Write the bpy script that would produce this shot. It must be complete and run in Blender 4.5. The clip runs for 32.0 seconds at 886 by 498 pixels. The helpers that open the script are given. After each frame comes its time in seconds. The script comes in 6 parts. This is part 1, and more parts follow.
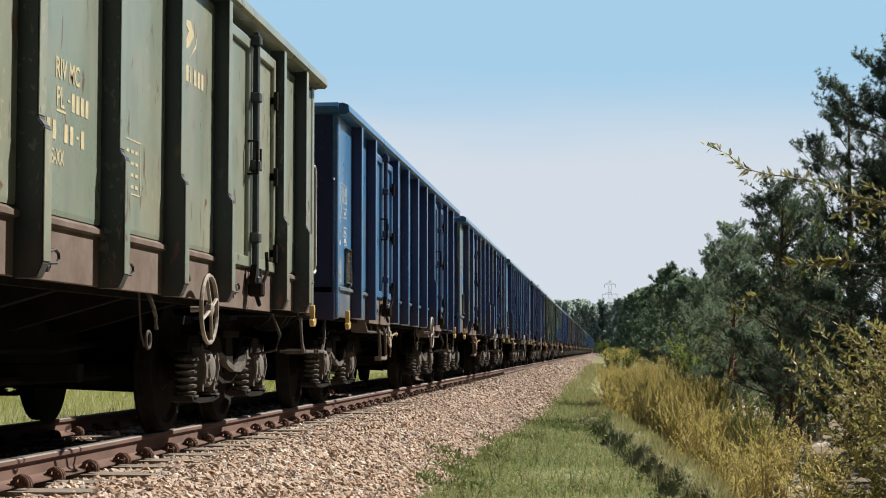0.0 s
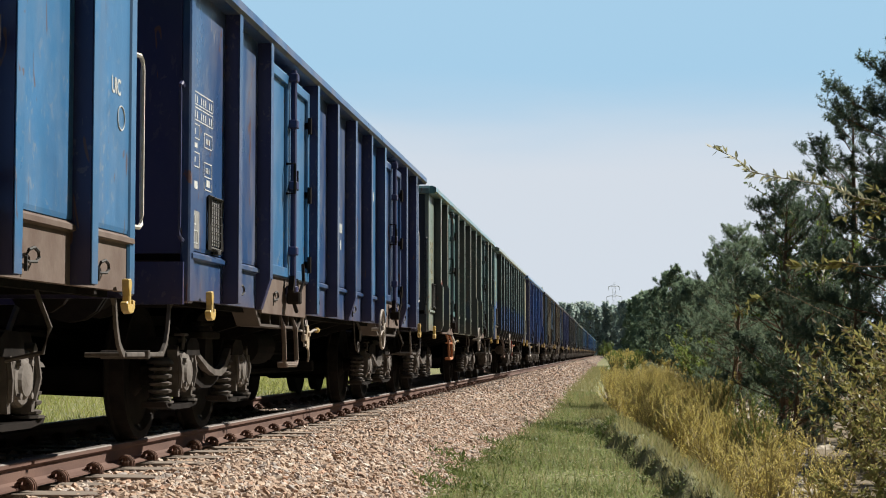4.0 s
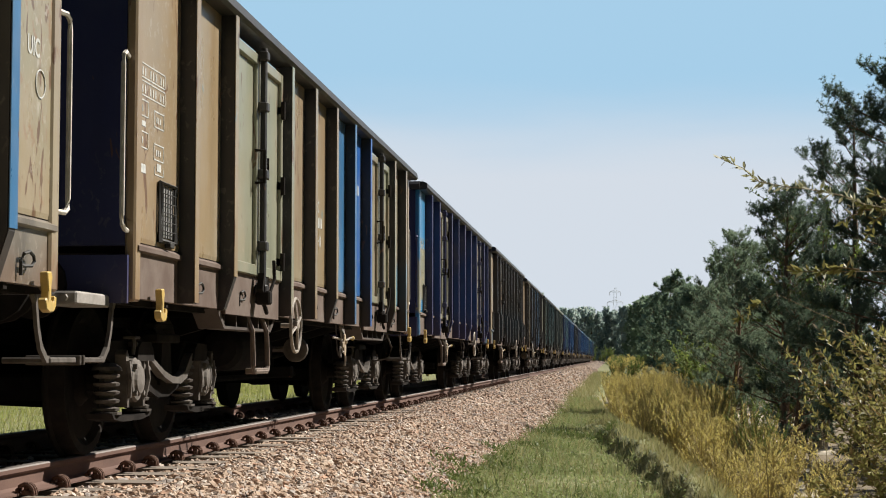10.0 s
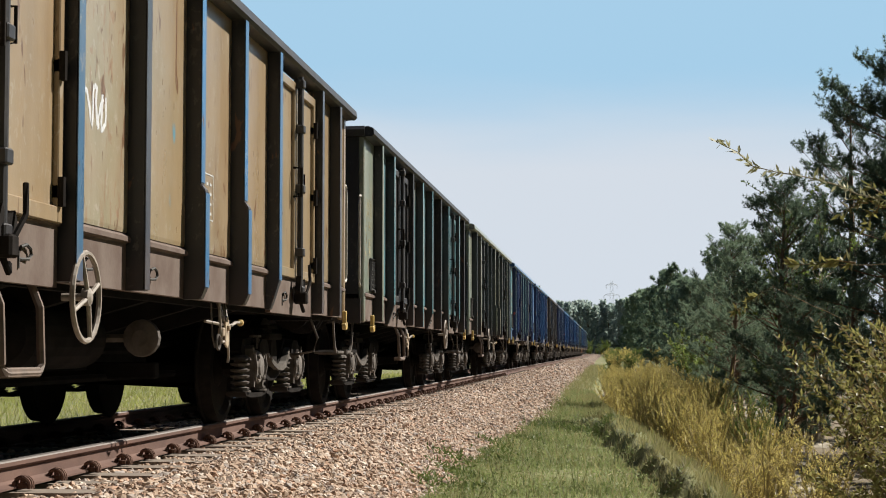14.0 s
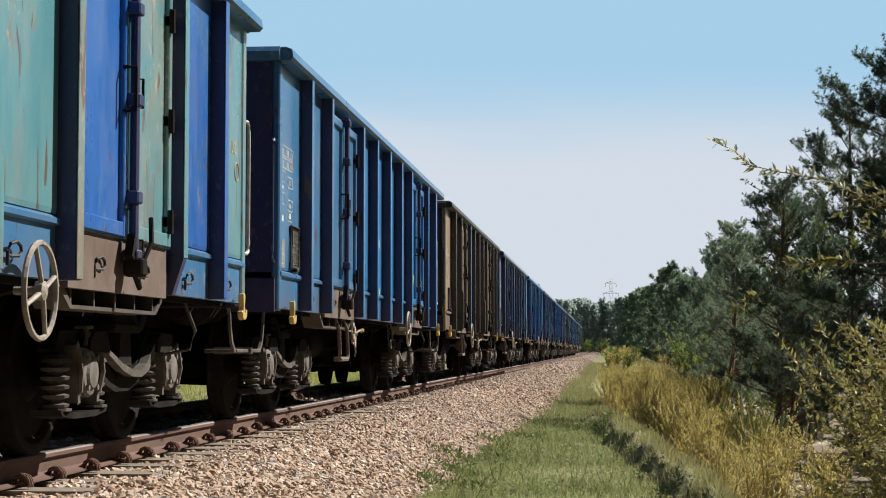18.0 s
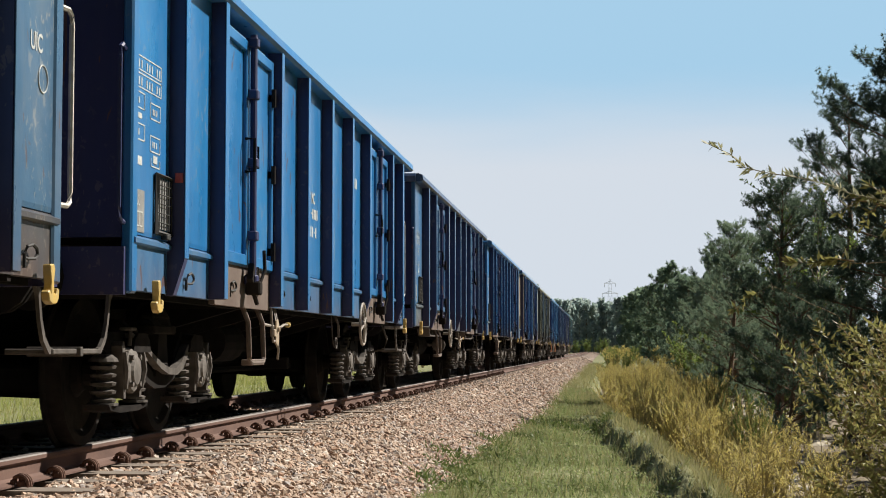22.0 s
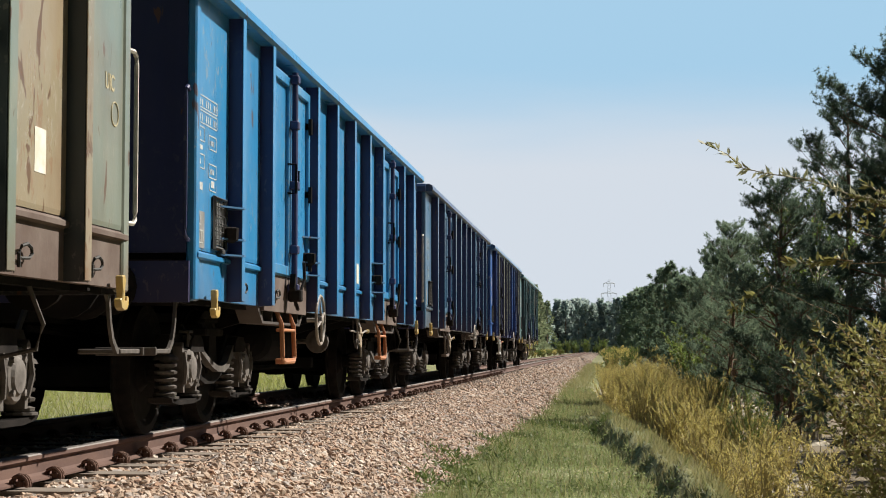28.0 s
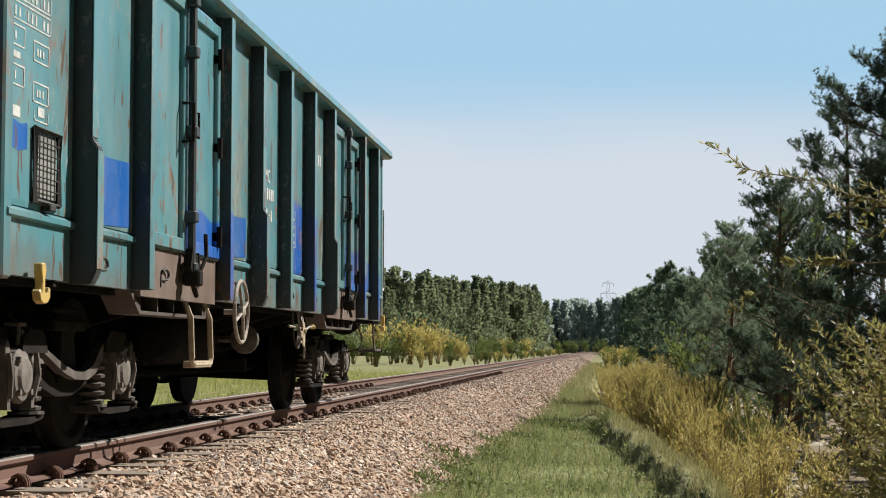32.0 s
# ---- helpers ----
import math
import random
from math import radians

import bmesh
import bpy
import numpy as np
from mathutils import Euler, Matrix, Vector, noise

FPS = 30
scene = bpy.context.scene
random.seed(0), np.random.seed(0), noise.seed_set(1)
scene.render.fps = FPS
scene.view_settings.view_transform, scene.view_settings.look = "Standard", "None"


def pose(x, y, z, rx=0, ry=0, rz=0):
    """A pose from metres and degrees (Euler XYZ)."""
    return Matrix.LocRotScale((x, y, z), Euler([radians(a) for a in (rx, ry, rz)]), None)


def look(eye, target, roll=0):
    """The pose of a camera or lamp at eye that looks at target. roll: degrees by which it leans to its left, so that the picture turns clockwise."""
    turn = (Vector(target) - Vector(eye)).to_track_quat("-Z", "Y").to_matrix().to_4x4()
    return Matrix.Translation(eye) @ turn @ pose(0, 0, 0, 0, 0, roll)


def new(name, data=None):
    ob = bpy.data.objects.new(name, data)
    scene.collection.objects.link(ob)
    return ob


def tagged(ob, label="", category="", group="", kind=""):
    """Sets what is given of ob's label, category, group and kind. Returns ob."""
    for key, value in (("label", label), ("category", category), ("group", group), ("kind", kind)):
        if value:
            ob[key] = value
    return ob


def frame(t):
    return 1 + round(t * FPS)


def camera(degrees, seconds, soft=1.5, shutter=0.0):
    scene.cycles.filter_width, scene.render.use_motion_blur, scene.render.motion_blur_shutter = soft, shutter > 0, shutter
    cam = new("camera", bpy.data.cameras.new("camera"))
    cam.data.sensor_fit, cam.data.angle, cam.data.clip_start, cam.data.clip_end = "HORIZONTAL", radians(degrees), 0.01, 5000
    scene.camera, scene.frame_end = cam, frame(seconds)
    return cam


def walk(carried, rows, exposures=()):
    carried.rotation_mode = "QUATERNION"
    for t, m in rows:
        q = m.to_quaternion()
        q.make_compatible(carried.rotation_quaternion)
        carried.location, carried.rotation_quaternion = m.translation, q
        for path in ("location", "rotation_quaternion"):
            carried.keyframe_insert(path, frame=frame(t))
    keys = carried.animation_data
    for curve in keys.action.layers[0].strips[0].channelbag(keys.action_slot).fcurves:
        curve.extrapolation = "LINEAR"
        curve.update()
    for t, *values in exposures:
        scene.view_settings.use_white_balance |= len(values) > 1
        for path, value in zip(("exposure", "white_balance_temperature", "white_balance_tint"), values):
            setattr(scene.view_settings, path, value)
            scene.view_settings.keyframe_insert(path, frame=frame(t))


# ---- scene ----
# the camera stands beside the line and sways a little in the hand
EYE = (4.031, 0.0, 0.598)
SWAY = [
    (0, 5.426, 3.411), (0.5, 5.424, 3.411), (1, 5.424, 3.411), (1.5, 5.453, 3.411), (2, 5.479, 3.411), (2.5, 5.453, 3.411),
    (3, 5.455, 3.411), (3.5, 5.566, 3.497), (5.5, 5.482, 3.440), (6, 5.453, 3.411), (6.5, 5.599, 3.440), (7, 5.566, 3.442),
    (7.5, 5.514, 3.440), (8, 5.543, 3.469), (8.5, 5.538, 3.440), (9, 5.630, 3.442), (9.5, 5.596, 3.442), (10, 5.593, 3.673),
    (10.5, 5.628, 3.646), (11, 5.596, 3.617), (11.5, 5.596, 3.615), (12, 5.593, 3.561), (12.5, 5.543, 3.527), (13, 5.538, 3.497),
    (13.5, 5.507, 3.464), (14, 5.479, 3.440), (14.5, 5.509, 3.411), (16.5, 5.512, 3.411), (17, 5.482, 3.411), (17.5, 5.453, 3.386),
    (18, 5.453, 3.381), (18.5, 5.453, 3.381), (19, 5.453, 3.383), (19.5, 5.453, 3.381), (20, 5.453, 3.381), (20.5, 5.455, 3.367),
    (21, 5.453, 3.381), (21.5, 5.450, 3.381), (22, 5.426, 3.381), (22.5, 5.429, 3.367), (23, 5.453, 3.381), (23.5, 5.424, 3.381),
    (24, 5.453, 3.381), (24.5, 5.453, 3.381), (25, 5.426, 3.407), (25.5, 5.424, 3.383), (27.5, 5.395, 3.408), (28, 5.395, 3.386),
    (28.5, 5.395, 3.408), (29, 5.395, 3.381), (29.5, 5.395, 3.381), (30, 5.368, 3.381), (30.5, 5.370, 3.381), (31, 5.370, 3.381),
    (31.5, 5.379, 3.381), (32, 5.365, 3.381),
]
cam = camera(29.2, 32.0, soft=1.05, shutter=0.0)
walk(cam, [(t, pose(*EYE, 90 + tilt, 0, turn)) for t, turn, tilt in SWAY], exposures=[(0, 0.75), (32, 0.75)])

# ---- light ----
SUN_EL, SUN_AZ = 42.0, 55.0        # azimuth from +y towards +x
world = bpy.data.worlds.new("sky")
scene.world = world
world.use_nodes = True
wn, wl = world.node_tree.nodes, world.node_tree.links
bg = wn["Background"]
sky = wn.new("ShaderNodeTexSky")
sky.sky_type, sky.sun_disc = "NISHITA", False
sky.sun_elevation, sky.sun_rotation = radians(SUN_EL), radians(SUN_AZ)
sky.air_density, sky.dust_density, sky.ozone_density = 1.0, 0.6, 1.0
# a bright hazy veil low over the horizon, turning blue a little higher and clear overhead
wc = wn.new("ShaderNodeTexCoord")
ws = wn.new("ShaderNodeSeparateXYZ")
wisp = wn.new("ShaderNodeTexNoise")
wisp.inputs["Scale"].default_value, wisp.inputs["Detail"].default_value = 2.5, 5
stretch = wn.new("ShaderNodeVectorMath")
stretch.operation = "MULTIPLY"
stretch.inputs[1].default_value = (1.0, 1.0, 6.0)
wl.new(wc.outputs["Generated"], stretch.inputs[0])
wl.new(stretch.outputs[0], wisp.inputs["Vector"])
ruffle = wn.new("ShaderNodeVectorMath")
ruffle.operation = "MULTIPLY_ADD"
wl.new(wisp.outputs["Fac"], ruffle.inputs[0])
ruffle.inputs[1].default_value = (0.0, 0.0, 0.05)
shifted = wn.new("ShaderNodeVectorMath")
shifted.operation = "ADD"
shifted.inputs[1].default_value = (0.0, 0.0, -0.025)
wl.new(wc.outputs["Generated"], shifted.inputs[0])
wl.new(shifted.outputs[0], ruffle.inputs[2])
wl.new(ruffle.outputs[0], ws.inputs[0])


def sky_step(low, high):
    r = wn.new("ShaderNodeMapRange")
    r.interpolation_type = "SMOOTHSTEP"
    r.inputs["From Min"].default_value, r.inputs["From Max"].default_value = low, high
    wl.new(ws.outputs[2], r.inputs["Value"])
    return r.outputs[0]


def sky_mix(fac, a, b):
    m = wn.new("ShaderNodeMix")
    m.data_type = "RGBA"
    wl.new(fac, m.inputs[0])
    for sock, v in ((m.inputs[6], a), (m.inputs[7], b)):
        if isinstance(v, tuple):
            sock.default_value = (*v, 1)
        else:
            wl.new(v, sock)
    return m.outputs[2]


veil = sky_mix(sky_step(0.108, 0.164), (7.7, 8.4, 9.3), (4.5, 7.2, 9.5))
bg.inputs["Strength"].default_value = 0.051
deep = wn.new("ShaderNodeMix")
deep.data_type, deep.blend_type = "RGBA", "MULTIPLY"
deep.inputs[0].default_value = 1.0
wl.new(sky.outputs["Color"], deep.inputs[6])
deep.inputs[7].default_value = (0.22, 0.26, 0.36, 1)
wl.new(sky_mix(sky_step(0.2, 0.32), veil, deep.outputs[2]), bg.inputs["Color"])
sun = new("sun", bpy.data.lights.new("sun", "SUN"))
sun.data.energy, sun.data.angle, sun.data.color = 5.2, radians(0.6), (1.0, 0.94, 0.84)
sd = Vector((math.sin(radians(SUN_AZ)) * math.cos(radians(SUN_EL)), math.cos(radians(SUN_AZ)) * math.cos(radians(SUN_EL)), math.sin(radians(SUN_EL))))
sun.matrix_world = look(sd * 60, (0, 0, 0))


# ---- materials ----
class Nodes:
    """A node material with short ways to wire it."""

    def __init__(self, name, rough=0.6, metal=0.0):
        self.m = bpy.data.materials.new(name)
        self.m.use_nodes = True
        self.n, self.l = self.m.node_tree.nodes, self.m.node_tree.links
        self.b = self.n["Principled BSDF"]
        self.b.inputs["Roughness"].default_value, self.b.inputs["Metallic"].default_value = rough, metal
        tc = self.n.new("ShaderNodeTexCoord")
        oi = self.n.new("ShaderNodeObjectInfo")
        off = self.n.new("ShaderNodeVectorMath")
        off.operation = "MULTIPLY_ADD"
        self.l.new(oi.outputs["Random"], off.inputs[0])
        off.inputs[1].default_value = (37.0, 53.0, 0.0)
        self.l.new(tc.outputs["Object"], off.inputs[2])
        self.co, self.raw, self.rnd = off.outputs[0], tc.outputs["Object"], oi.outputs["Random"]

    def scaled(self, s):
        v = self.n.new("ShaderNodeVectorMath")
        v.operation = "MULTIPLY"
        self.l.new(self.co, v.inputs[0])
        v.inputs[1].default_value = s
        return v.outputs[0]

    def noise(self, scale, detail=4, stretch=None, rough=0.55, dist=0.0):
        t = self.n.new("ShaderNodeTexNoise")
        t.inputs["Scale"].default_value, t.inputs["Detail"].default_value = scale, detail
        t.inputs["Roughness"].default_value, t.inputs["Distortion"].default_value = rough, dist
        self.l.new(self.scaled(stretch) if stretch else self.co, t.inputs["Vector"])
        return t.outputs["Fac"]

    def ramp(self, fac, lo, hi):
        r = self.n.new("ShaderNodeMapRange")
        r.inputs["From Min"].default_value, r.inputs["From Max"].default_value = lo, hi
        self.l.new(fac, r.inputs["Value"])
        return r.outputs[0]

    def mix(self, fac, a, b, mode="MIX"):
        m = self.n.new("ShaderNodeMix")
        m.data_type, m.blend_type = "RGBA", mode
        for sock, v in ((m.inputs[0], fac), (m.inputs[6], a), (m.inputs[7], b)):
            if isinstance(v, (tuple, list)):
                sock.default_value = (*v[:3], 1)
            elif isinstance(v, (int, float)):
                sock.default_value = v
            else:
                self.l.new(v, sock)
        return m.outputs[2]

    def math(self, op, a, b=0.0):
        m = self.n.new("ShaderNodeMath")
        m.operation = op
        for sock, v in zip(m.inputs, (a, b)):
            if isinstance(v, (int, float)):
                sock.default_value = v
            else:
                self.l.new(v, sock)
        return m.outputs[0]

    def height(self):
        s = self.n.new("ShaderNodeSeparateXYZ")
        self.l.new(self.raw, s.inputs[0])
        return s.outputs[2]

    def matte(self, level):
        self.b.inputs["Specular IOR Level"].default_value = level
        return self

    def done(self, color, bump=None, strength=0.3, distance=0.01, rough=None):
        if isinstance(color, tuple):
            self.b.inputs["Base Color"].default_value = (*color, 1)
        else:
            self.l.new(color, self.b.inputs["Base Color"])
        if bump is not None:
            bn = self.n.new("ShaderNodeBump")
            bn.inputs["Strength"].default_value, bn.inputs["Distance"].default_value = strength, distance
            self.l.new(bump, bn.inputs["Height"])
            self.l.new(bn.outputs[0], self.b.inputs["Normal"])
        if rough is not None:
            self.l.new(rough, self.b.inputs["Roughness"])
        return self.m


def shade(c, k):
    return tuple(min(1.0, v * k) for v in c)


def simple(name, a, b, scale=8.0, rough=0.6, metal=0.0, bump=0.25, stretch=None, gloss=0.4):
    """Two tones of one surface, with coarse and fine variation."""
    s = Nodes(name, rough, metal).matte(gloss)
    big, fine = s.noise(scale, 4, stretch), s.noise(scale * 9, 3)
    c = s.mix(s.ramp(big, 0.35, 0.65), a, b)
    c = s.mix(s.math("MULTIPLY", fine, 0.35), c, shade(a, 0.45))
    return s.done(c, fine, bump, 0.004)


RUST = (0.16, 0.075, 0.04)


def paint(name, main, worn, band=None, band_top=0.0, wear=0.5, rust=0.5, rough=0.55, dusty=0.4, patches=None, primer=0.0, hard=False, flakes=0.0, jump=0.9):
    """Weathered wagon paint: patches worn to another tone, streaks, scrapes, rust near the bottom; band: an overpainted lower part."""
    s = Nodes("paint_" + name, rough).matte(0.6)
    big = s.noise(0.9, 5, (1, 1, 0.7), 0.6)
    c = s.mix(s.ramp(big, 0.62 - 0.3 * wear, 0.78 - 0.2 * wear), main, worn)
    if patches:
        tone, limit, size = patches
        blot = s.noise(size, 3, (1, 1, 0.5), 0.5, 0.4)
        c = s.mix(s.math("MULTIPLY", s.ramp(blot, limit, limit + 0.025), 0.92), c, tone)
    z = s.height()
    if band:
        edge = s.math("ADD", z, s.math("MULTIPLY", s.noise(1.0, 3), 0.25 if hard else 0.5))
        edge = s.math("ADD", edge, s.math("MULTIPLY", s.noise(5.0, 4), 0.04 if hard else 0.3))
        edge = s.math("ADD", edge, s.math("MULTIPLY", s.rnd, jump if hard else 0.0))
        lift = 0.55 if hard else 0.46
        c = s.mix(s.math("MULTIPLY", s.ramp(edge, band_top + lift, band_top + lift - (0.03 if hard else 0.12)), 0.92), c, band)
    if primer:
        spot = s.noise(2.2, 4, (1, 1, 0.45), 0.55, 0.5)
        c = s.mix(s.math("MULTIPLY", s.ramp(spot, 0.66, 0.69), primer), c, (0.42, 0.17, 0.085))
    streak = s.noise(5.0, 4, (1, 1, 0.08), 0.6)
    c = s.mix(s.math("MULTIPLY", s.ramp(streak, 0.5, 0.8), 0.35), c, shade(main, 0.45))
    dust = s.noise(3.0, 5, (1, 1, 0.35), 0.65)
    c = s.mix(s.math("MULTIPLY", s.ramp(dust, 0.45, 0.8), dusty), c, (0.34, 0.31, 0.26))
    scrape = s.noise(7.0, 3, (1, 1, 0.28), 0.55, 1.5)
    c = s.mix(s.math("MULTIPLY", s.ramp(scrape, 0.70 - 0.10 * rust, 0.72 - 0.10 * rust), 0.8), c, shade(RUST, 0.7))
    chip = s.noise(24.0, 3, (1, 1, 0.6), 0.6, 0.6)
    c = s.mix(s.math("MULTIPLY", s.math("MULTIPLY", s.ramp(chip, 0.60, 0.62), s.ramp(big, 0.48, 0.60)), 0.9 * rust), c, (0.38, 0.34, 0.28))
    if flakes:
        flake = s.noise(13.0, 4, (1, 1, 0.4), 0.6, 0.8)
        c = s.mix(s.math("MULTIPLY", s.ramp(flake, 0.59, 0.61), s.math("MULTIPLY", s.ramp(big, 0.42, 0.5), flakes)), c, (0.24, 0.125, 0.07))
    seam = s.noise(1.6, 4, (1, 1, 0.5), 0.6)
    c = s.mix(s.math("MULTIPLY", s.ramp(seam, 0.52, 0.75), 0.45 * rust), c, RUST)
    low = s.math("ADD", z, s.math("MULTIPLY", s.noise(4.0, 4), 0.7))
    c = s.mix(s.math("MULTIPLY", s.ramp(low, 1.5, 1.2), 0.75 * rust), c, RUST)
    fine = s.noise(45, 3)
    r = s.ramp(dust, 0.2, 1.3)
    dent = s.noise(2.2, 2)
    return s.done(c, s.math("ADD", dent, s.math("MULTIPLY", fine, 0.05)), 0.35, 0.03, s.math("ADD", s.math("MULTIPLY", r, 0.3), rough - 0.32))


BLUE, DEEP, VIVID, LIGHT = (0.038, 0.137, 0.285), (0.021, 0.06, 0.158), (0.013, 0.10, 0.365), (0.03, 0.215, 0.45)
TEAL, GREEN, BEIGE, OLIVE = (0.08, 0.225, 0.265), (0.175, 0.21, 0.172), (0.29, 0.238, 0.16), (0.23, 0.24, 0.175)
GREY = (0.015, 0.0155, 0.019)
PAINT = {
    "b": paint("blue", BLUE, shade(BLUE, 1.4), wear=0.3, rust=0.35, dusty=0.22),
    "d": paint("dark_blue", DEEP, (0.05, 0.10, 0.2), wear=0.3, rust=0.4),
    "v": paint("vivid_blue", VIVID, BLUE, wear=0.25, rust=0.3, dusty=0.2),
    "l": paint("light_blue", LIGHT, (0.04, 0.24, 0.46), wear=0.3, rust=0.4, dusty=0.18),
    "t": paint("teal", TEAL, OLIVE, wear=0.3, rust=0.8, flakes=0.5),
    "T": paint("teal_blue_bottom", TEAL, (0.10, 0.24, 0.26), (0.012, 0.095, 0.42), 1.45, wear=0.3, rust=0.7, hard=True, flakes=0.8),
    "g": paint("grey_green", GREEN, OLIVE, wear=0.5, rust=0.6),
    "y": paint("beige", BEIGE, (0.25, 0.235, 0.16), wear=0.4, rust=0.95, flakes=0.5),
    "Y": paint("beige_blue_bottom", BEIGE, OLIVE, (0.10, 0.25, 0.35), 1.75, wear=0.4, rust=0.7, primer=0.85),
    "o": paint("olive", OLIVE, BEIGE, wear=0.5, rust=0.7),
    # post paint k: shade of unlit faces put into the colour
    "k": paint("shaded_grey", GREY, (0.014, 0.019, 0.03), wear=0.4, rust=0.15, dusty=0.05, rough=0.75),
    "m": paint("patched_blue", (0.17, 0.225, 0.2), (0.14, 0.215, 0.23), wear=0.4, rust=0.15, dusty=0.15, patches=((0.03, 0.14, 0.38), 0.485, 2.2)),
    "P": paint("blue_with_pale_patches", (0.025, 0.125, 0.35), (0.05, 0.15, 0.34), wear=0.3, rust=0.35, dusty=0.2, patches=((0.33, 0.33, 0.20), 0.57, 1.2)),
    "q": paint("dull_blue", (0.045, 0.11, 0.195), (0.065, 0.13, 0.205), wear=0.4, rust=0.45, dusty=0.28),
    "c": paint("clear_blue", (0.017, 0.155, 0.385), (0.022, 0.185, 0.42), wear=0.3, rust=0.25, dusty=0.15),
    "a": paint("tan", (0.275, 0.2, 0.118), (0.245, 0.19, 0.12), wear=0.4, rust=0.6, dusty=0.25),
    # post paints N and K: darkened likewise to hold the unlit sides' shade
    "N": paint("shaded_navy", (0.013, 0.020, 0.088), (0.017, 0.028, 0.11), wear=0.3, rust=0.15, dusty=0.05, rough=0.75),
    "K": paint("shaded_teal", (0.013, 0.025, 0.034), (0.019, 0.038, 0.046), wear=0.3, rust=0.2, dusty=0.05, rough=0.75),
    "A": paint("tan_with_blue", (0.275, 0.205, 0.12), (0.26, 0.215, 0.14), wear=0.4, rust=0.55, patches=((0.08, 0.26, 0.36), 0.66, 1.7), primer=0.3),
    "G": paint("grey_green_with_blue", (0.25, 0.29, 0.25), (0.10, 0.25, 0.44), wear=0.33, rust=0.35, dusty=0.2),
    "U": paint("pale_teal_blue_bottom", (0.125, 0.225, 0.225), (0.15, 0.23, 0.22), (0.03, 0.125, 0.36), 1.42, wear=0.3, rust=0.4, dusty=0.3, hard=True, flakes=0.4, jump=0.2),
    "h": paint("dim_grey_green", (0.12, 0.15, 0.14), (0.10, 0.16, 0.20), wear=0.4, rust=0.4, dusty=0.25),
    "E": paint("teal_door", (0.13, 0.27, 0.28), (0.16, 0.27, 0.25), wear=0.3, rust=0.4, dusty=0.25),
    "e": paint("pale_teal", (0.19, 0.255, 0.225), (0.25, 0.255, 0.19), wear=0.4, rust=0.6, dusty=0.3, flakes=0.5),
    "z": paint("dusty_grey_brown", (0.13, 0.117, 0.10), (0.15, 0.125, 0.10), wear=0.5, rust=0.5, dusty=0.5),
    "s": paint("dusty_grey_blue", (0.048, 0.055, 0.07), (0.065, 0.06, 0.058), wear=0.5, rust=0.35, dusty=0.18),
    "S": paint("dusty_pale_blue", (0.085, 0.13, 0.175), (0.13, 0.14, 0.145), wear=0.5, rust=0.4, dusty=0.45),
    "Q": paint("worn_mid_blue", (0.052, 0.15, 0.265), (0.075, 0.165, 0.265), wear=0.4, rust=0.45, dusty=0.28),
    "L": paint("light_blue_with_beige", (0.035, 0.21, 0.43), (0.05, 0.24, 0.44), wear=0.3, rust=0.4, dusty=0.2, patches=((0.33, 0.31, 0.20), 0.585, 1.3)),
}
SILL_RUST = simple("sill_rust", (0.095, 0.062, 0.048), (0.15, 0.115, 0.096), 4, 0.8)
GRIMESILL = simple("sill_grime", (0.055, 0.043, 0.038), (0.085, 0.07, 0.06), 4, 0.8)
GREYBLOCK = simple("grey_block", (0.34, 0.32, 0.30), (0.22, 0.2, 0.185), 12, 0.7)
# floor, frame and wheel blacks hold the underside's shade in their colour
UNDERSHADE = simple("underside_shade", (0.011, 0.0105, 0.011), (0.02, 0.0185, 0.0185), 5, 0.95, gloss=0.05)
FRAME = simple("underframe_shade_grime", (0.015, 0.0135, 0.013), (0.03, 0.026, 0.024), 5, 0.95, gloss=0.05)
BOGIE = simple("bogie_dust", (0.13, 0.116, 0.105), (0.065, 0.056, 0.05), 9, 0.85, gloss=0.2)
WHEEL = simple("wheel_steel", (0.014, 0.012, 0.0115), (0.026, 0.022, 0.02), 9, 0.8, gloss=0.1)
RAILRUST = simple("rail_rust", (0.10, 0.055, 0.043), (0.145, 0.082, 0.062), 6, 0.85, 0, 0.3, (1, 0.3, 1))
RAILTOP = simple("rail_top", (0.19, 0.17, 0.16), (0.27, 0.245, 0.23), 4, 0.55, 0.6, 0.05, (1, 0.2, 1))
CLIP = simple("clip_rust", (0.09, 0.045, 0.03), (0.15, 0.08, 0.055), 15, 0.85)
CONCRETE = simple("sleeper_concrete", (0.23, 0.19, 0.155), (0.17, 0.14, 0.115), 7, 0.9)
YELLOW = simple("yellow_paint", (0.56, 0.38, 0.10), (0.42, 0.32, 0.14), 12, 0.5)
ORANGE = simple("orange_paint", (0.50, 0.19, 0.08), (0.42, 0.2, 0.1), 12, 0.6)
WHITE = simple("white_paint", (0.72, 0.72, 0.70), (0.6, 0.59, 0.56), 14, 0.5)
HANDWHEEL = simple("worn_handwheel", (0.34, 0.30, 0.26), (0.22, 0.19, 0.16), 18, 0.55)
STEPRUST = simple("rusty_step", (0.17, 0.125, 0.10), (0.11, 0.085, 0.07), 14, 0.7)
PALE = simple("pale_handle", (0.62, 0.60, 0.55), (0.45, 0.42, 0.37), 18, 0.55)
BLACK = simple("black_rubber", (0.02, 0.02, 0.02), (0.035, 0.033, 0.03), 14, 0.7)
STENCIL = simple("stencil_white", (0.58, 0.59, 0.57), (0.36, 0.38, 0.38), 22, 0.7)
STENCILY = simple("stencil_yellow", (0.52, 0.44, 0.27), (0.36, 0.33, 0.22), 22, 0.7)


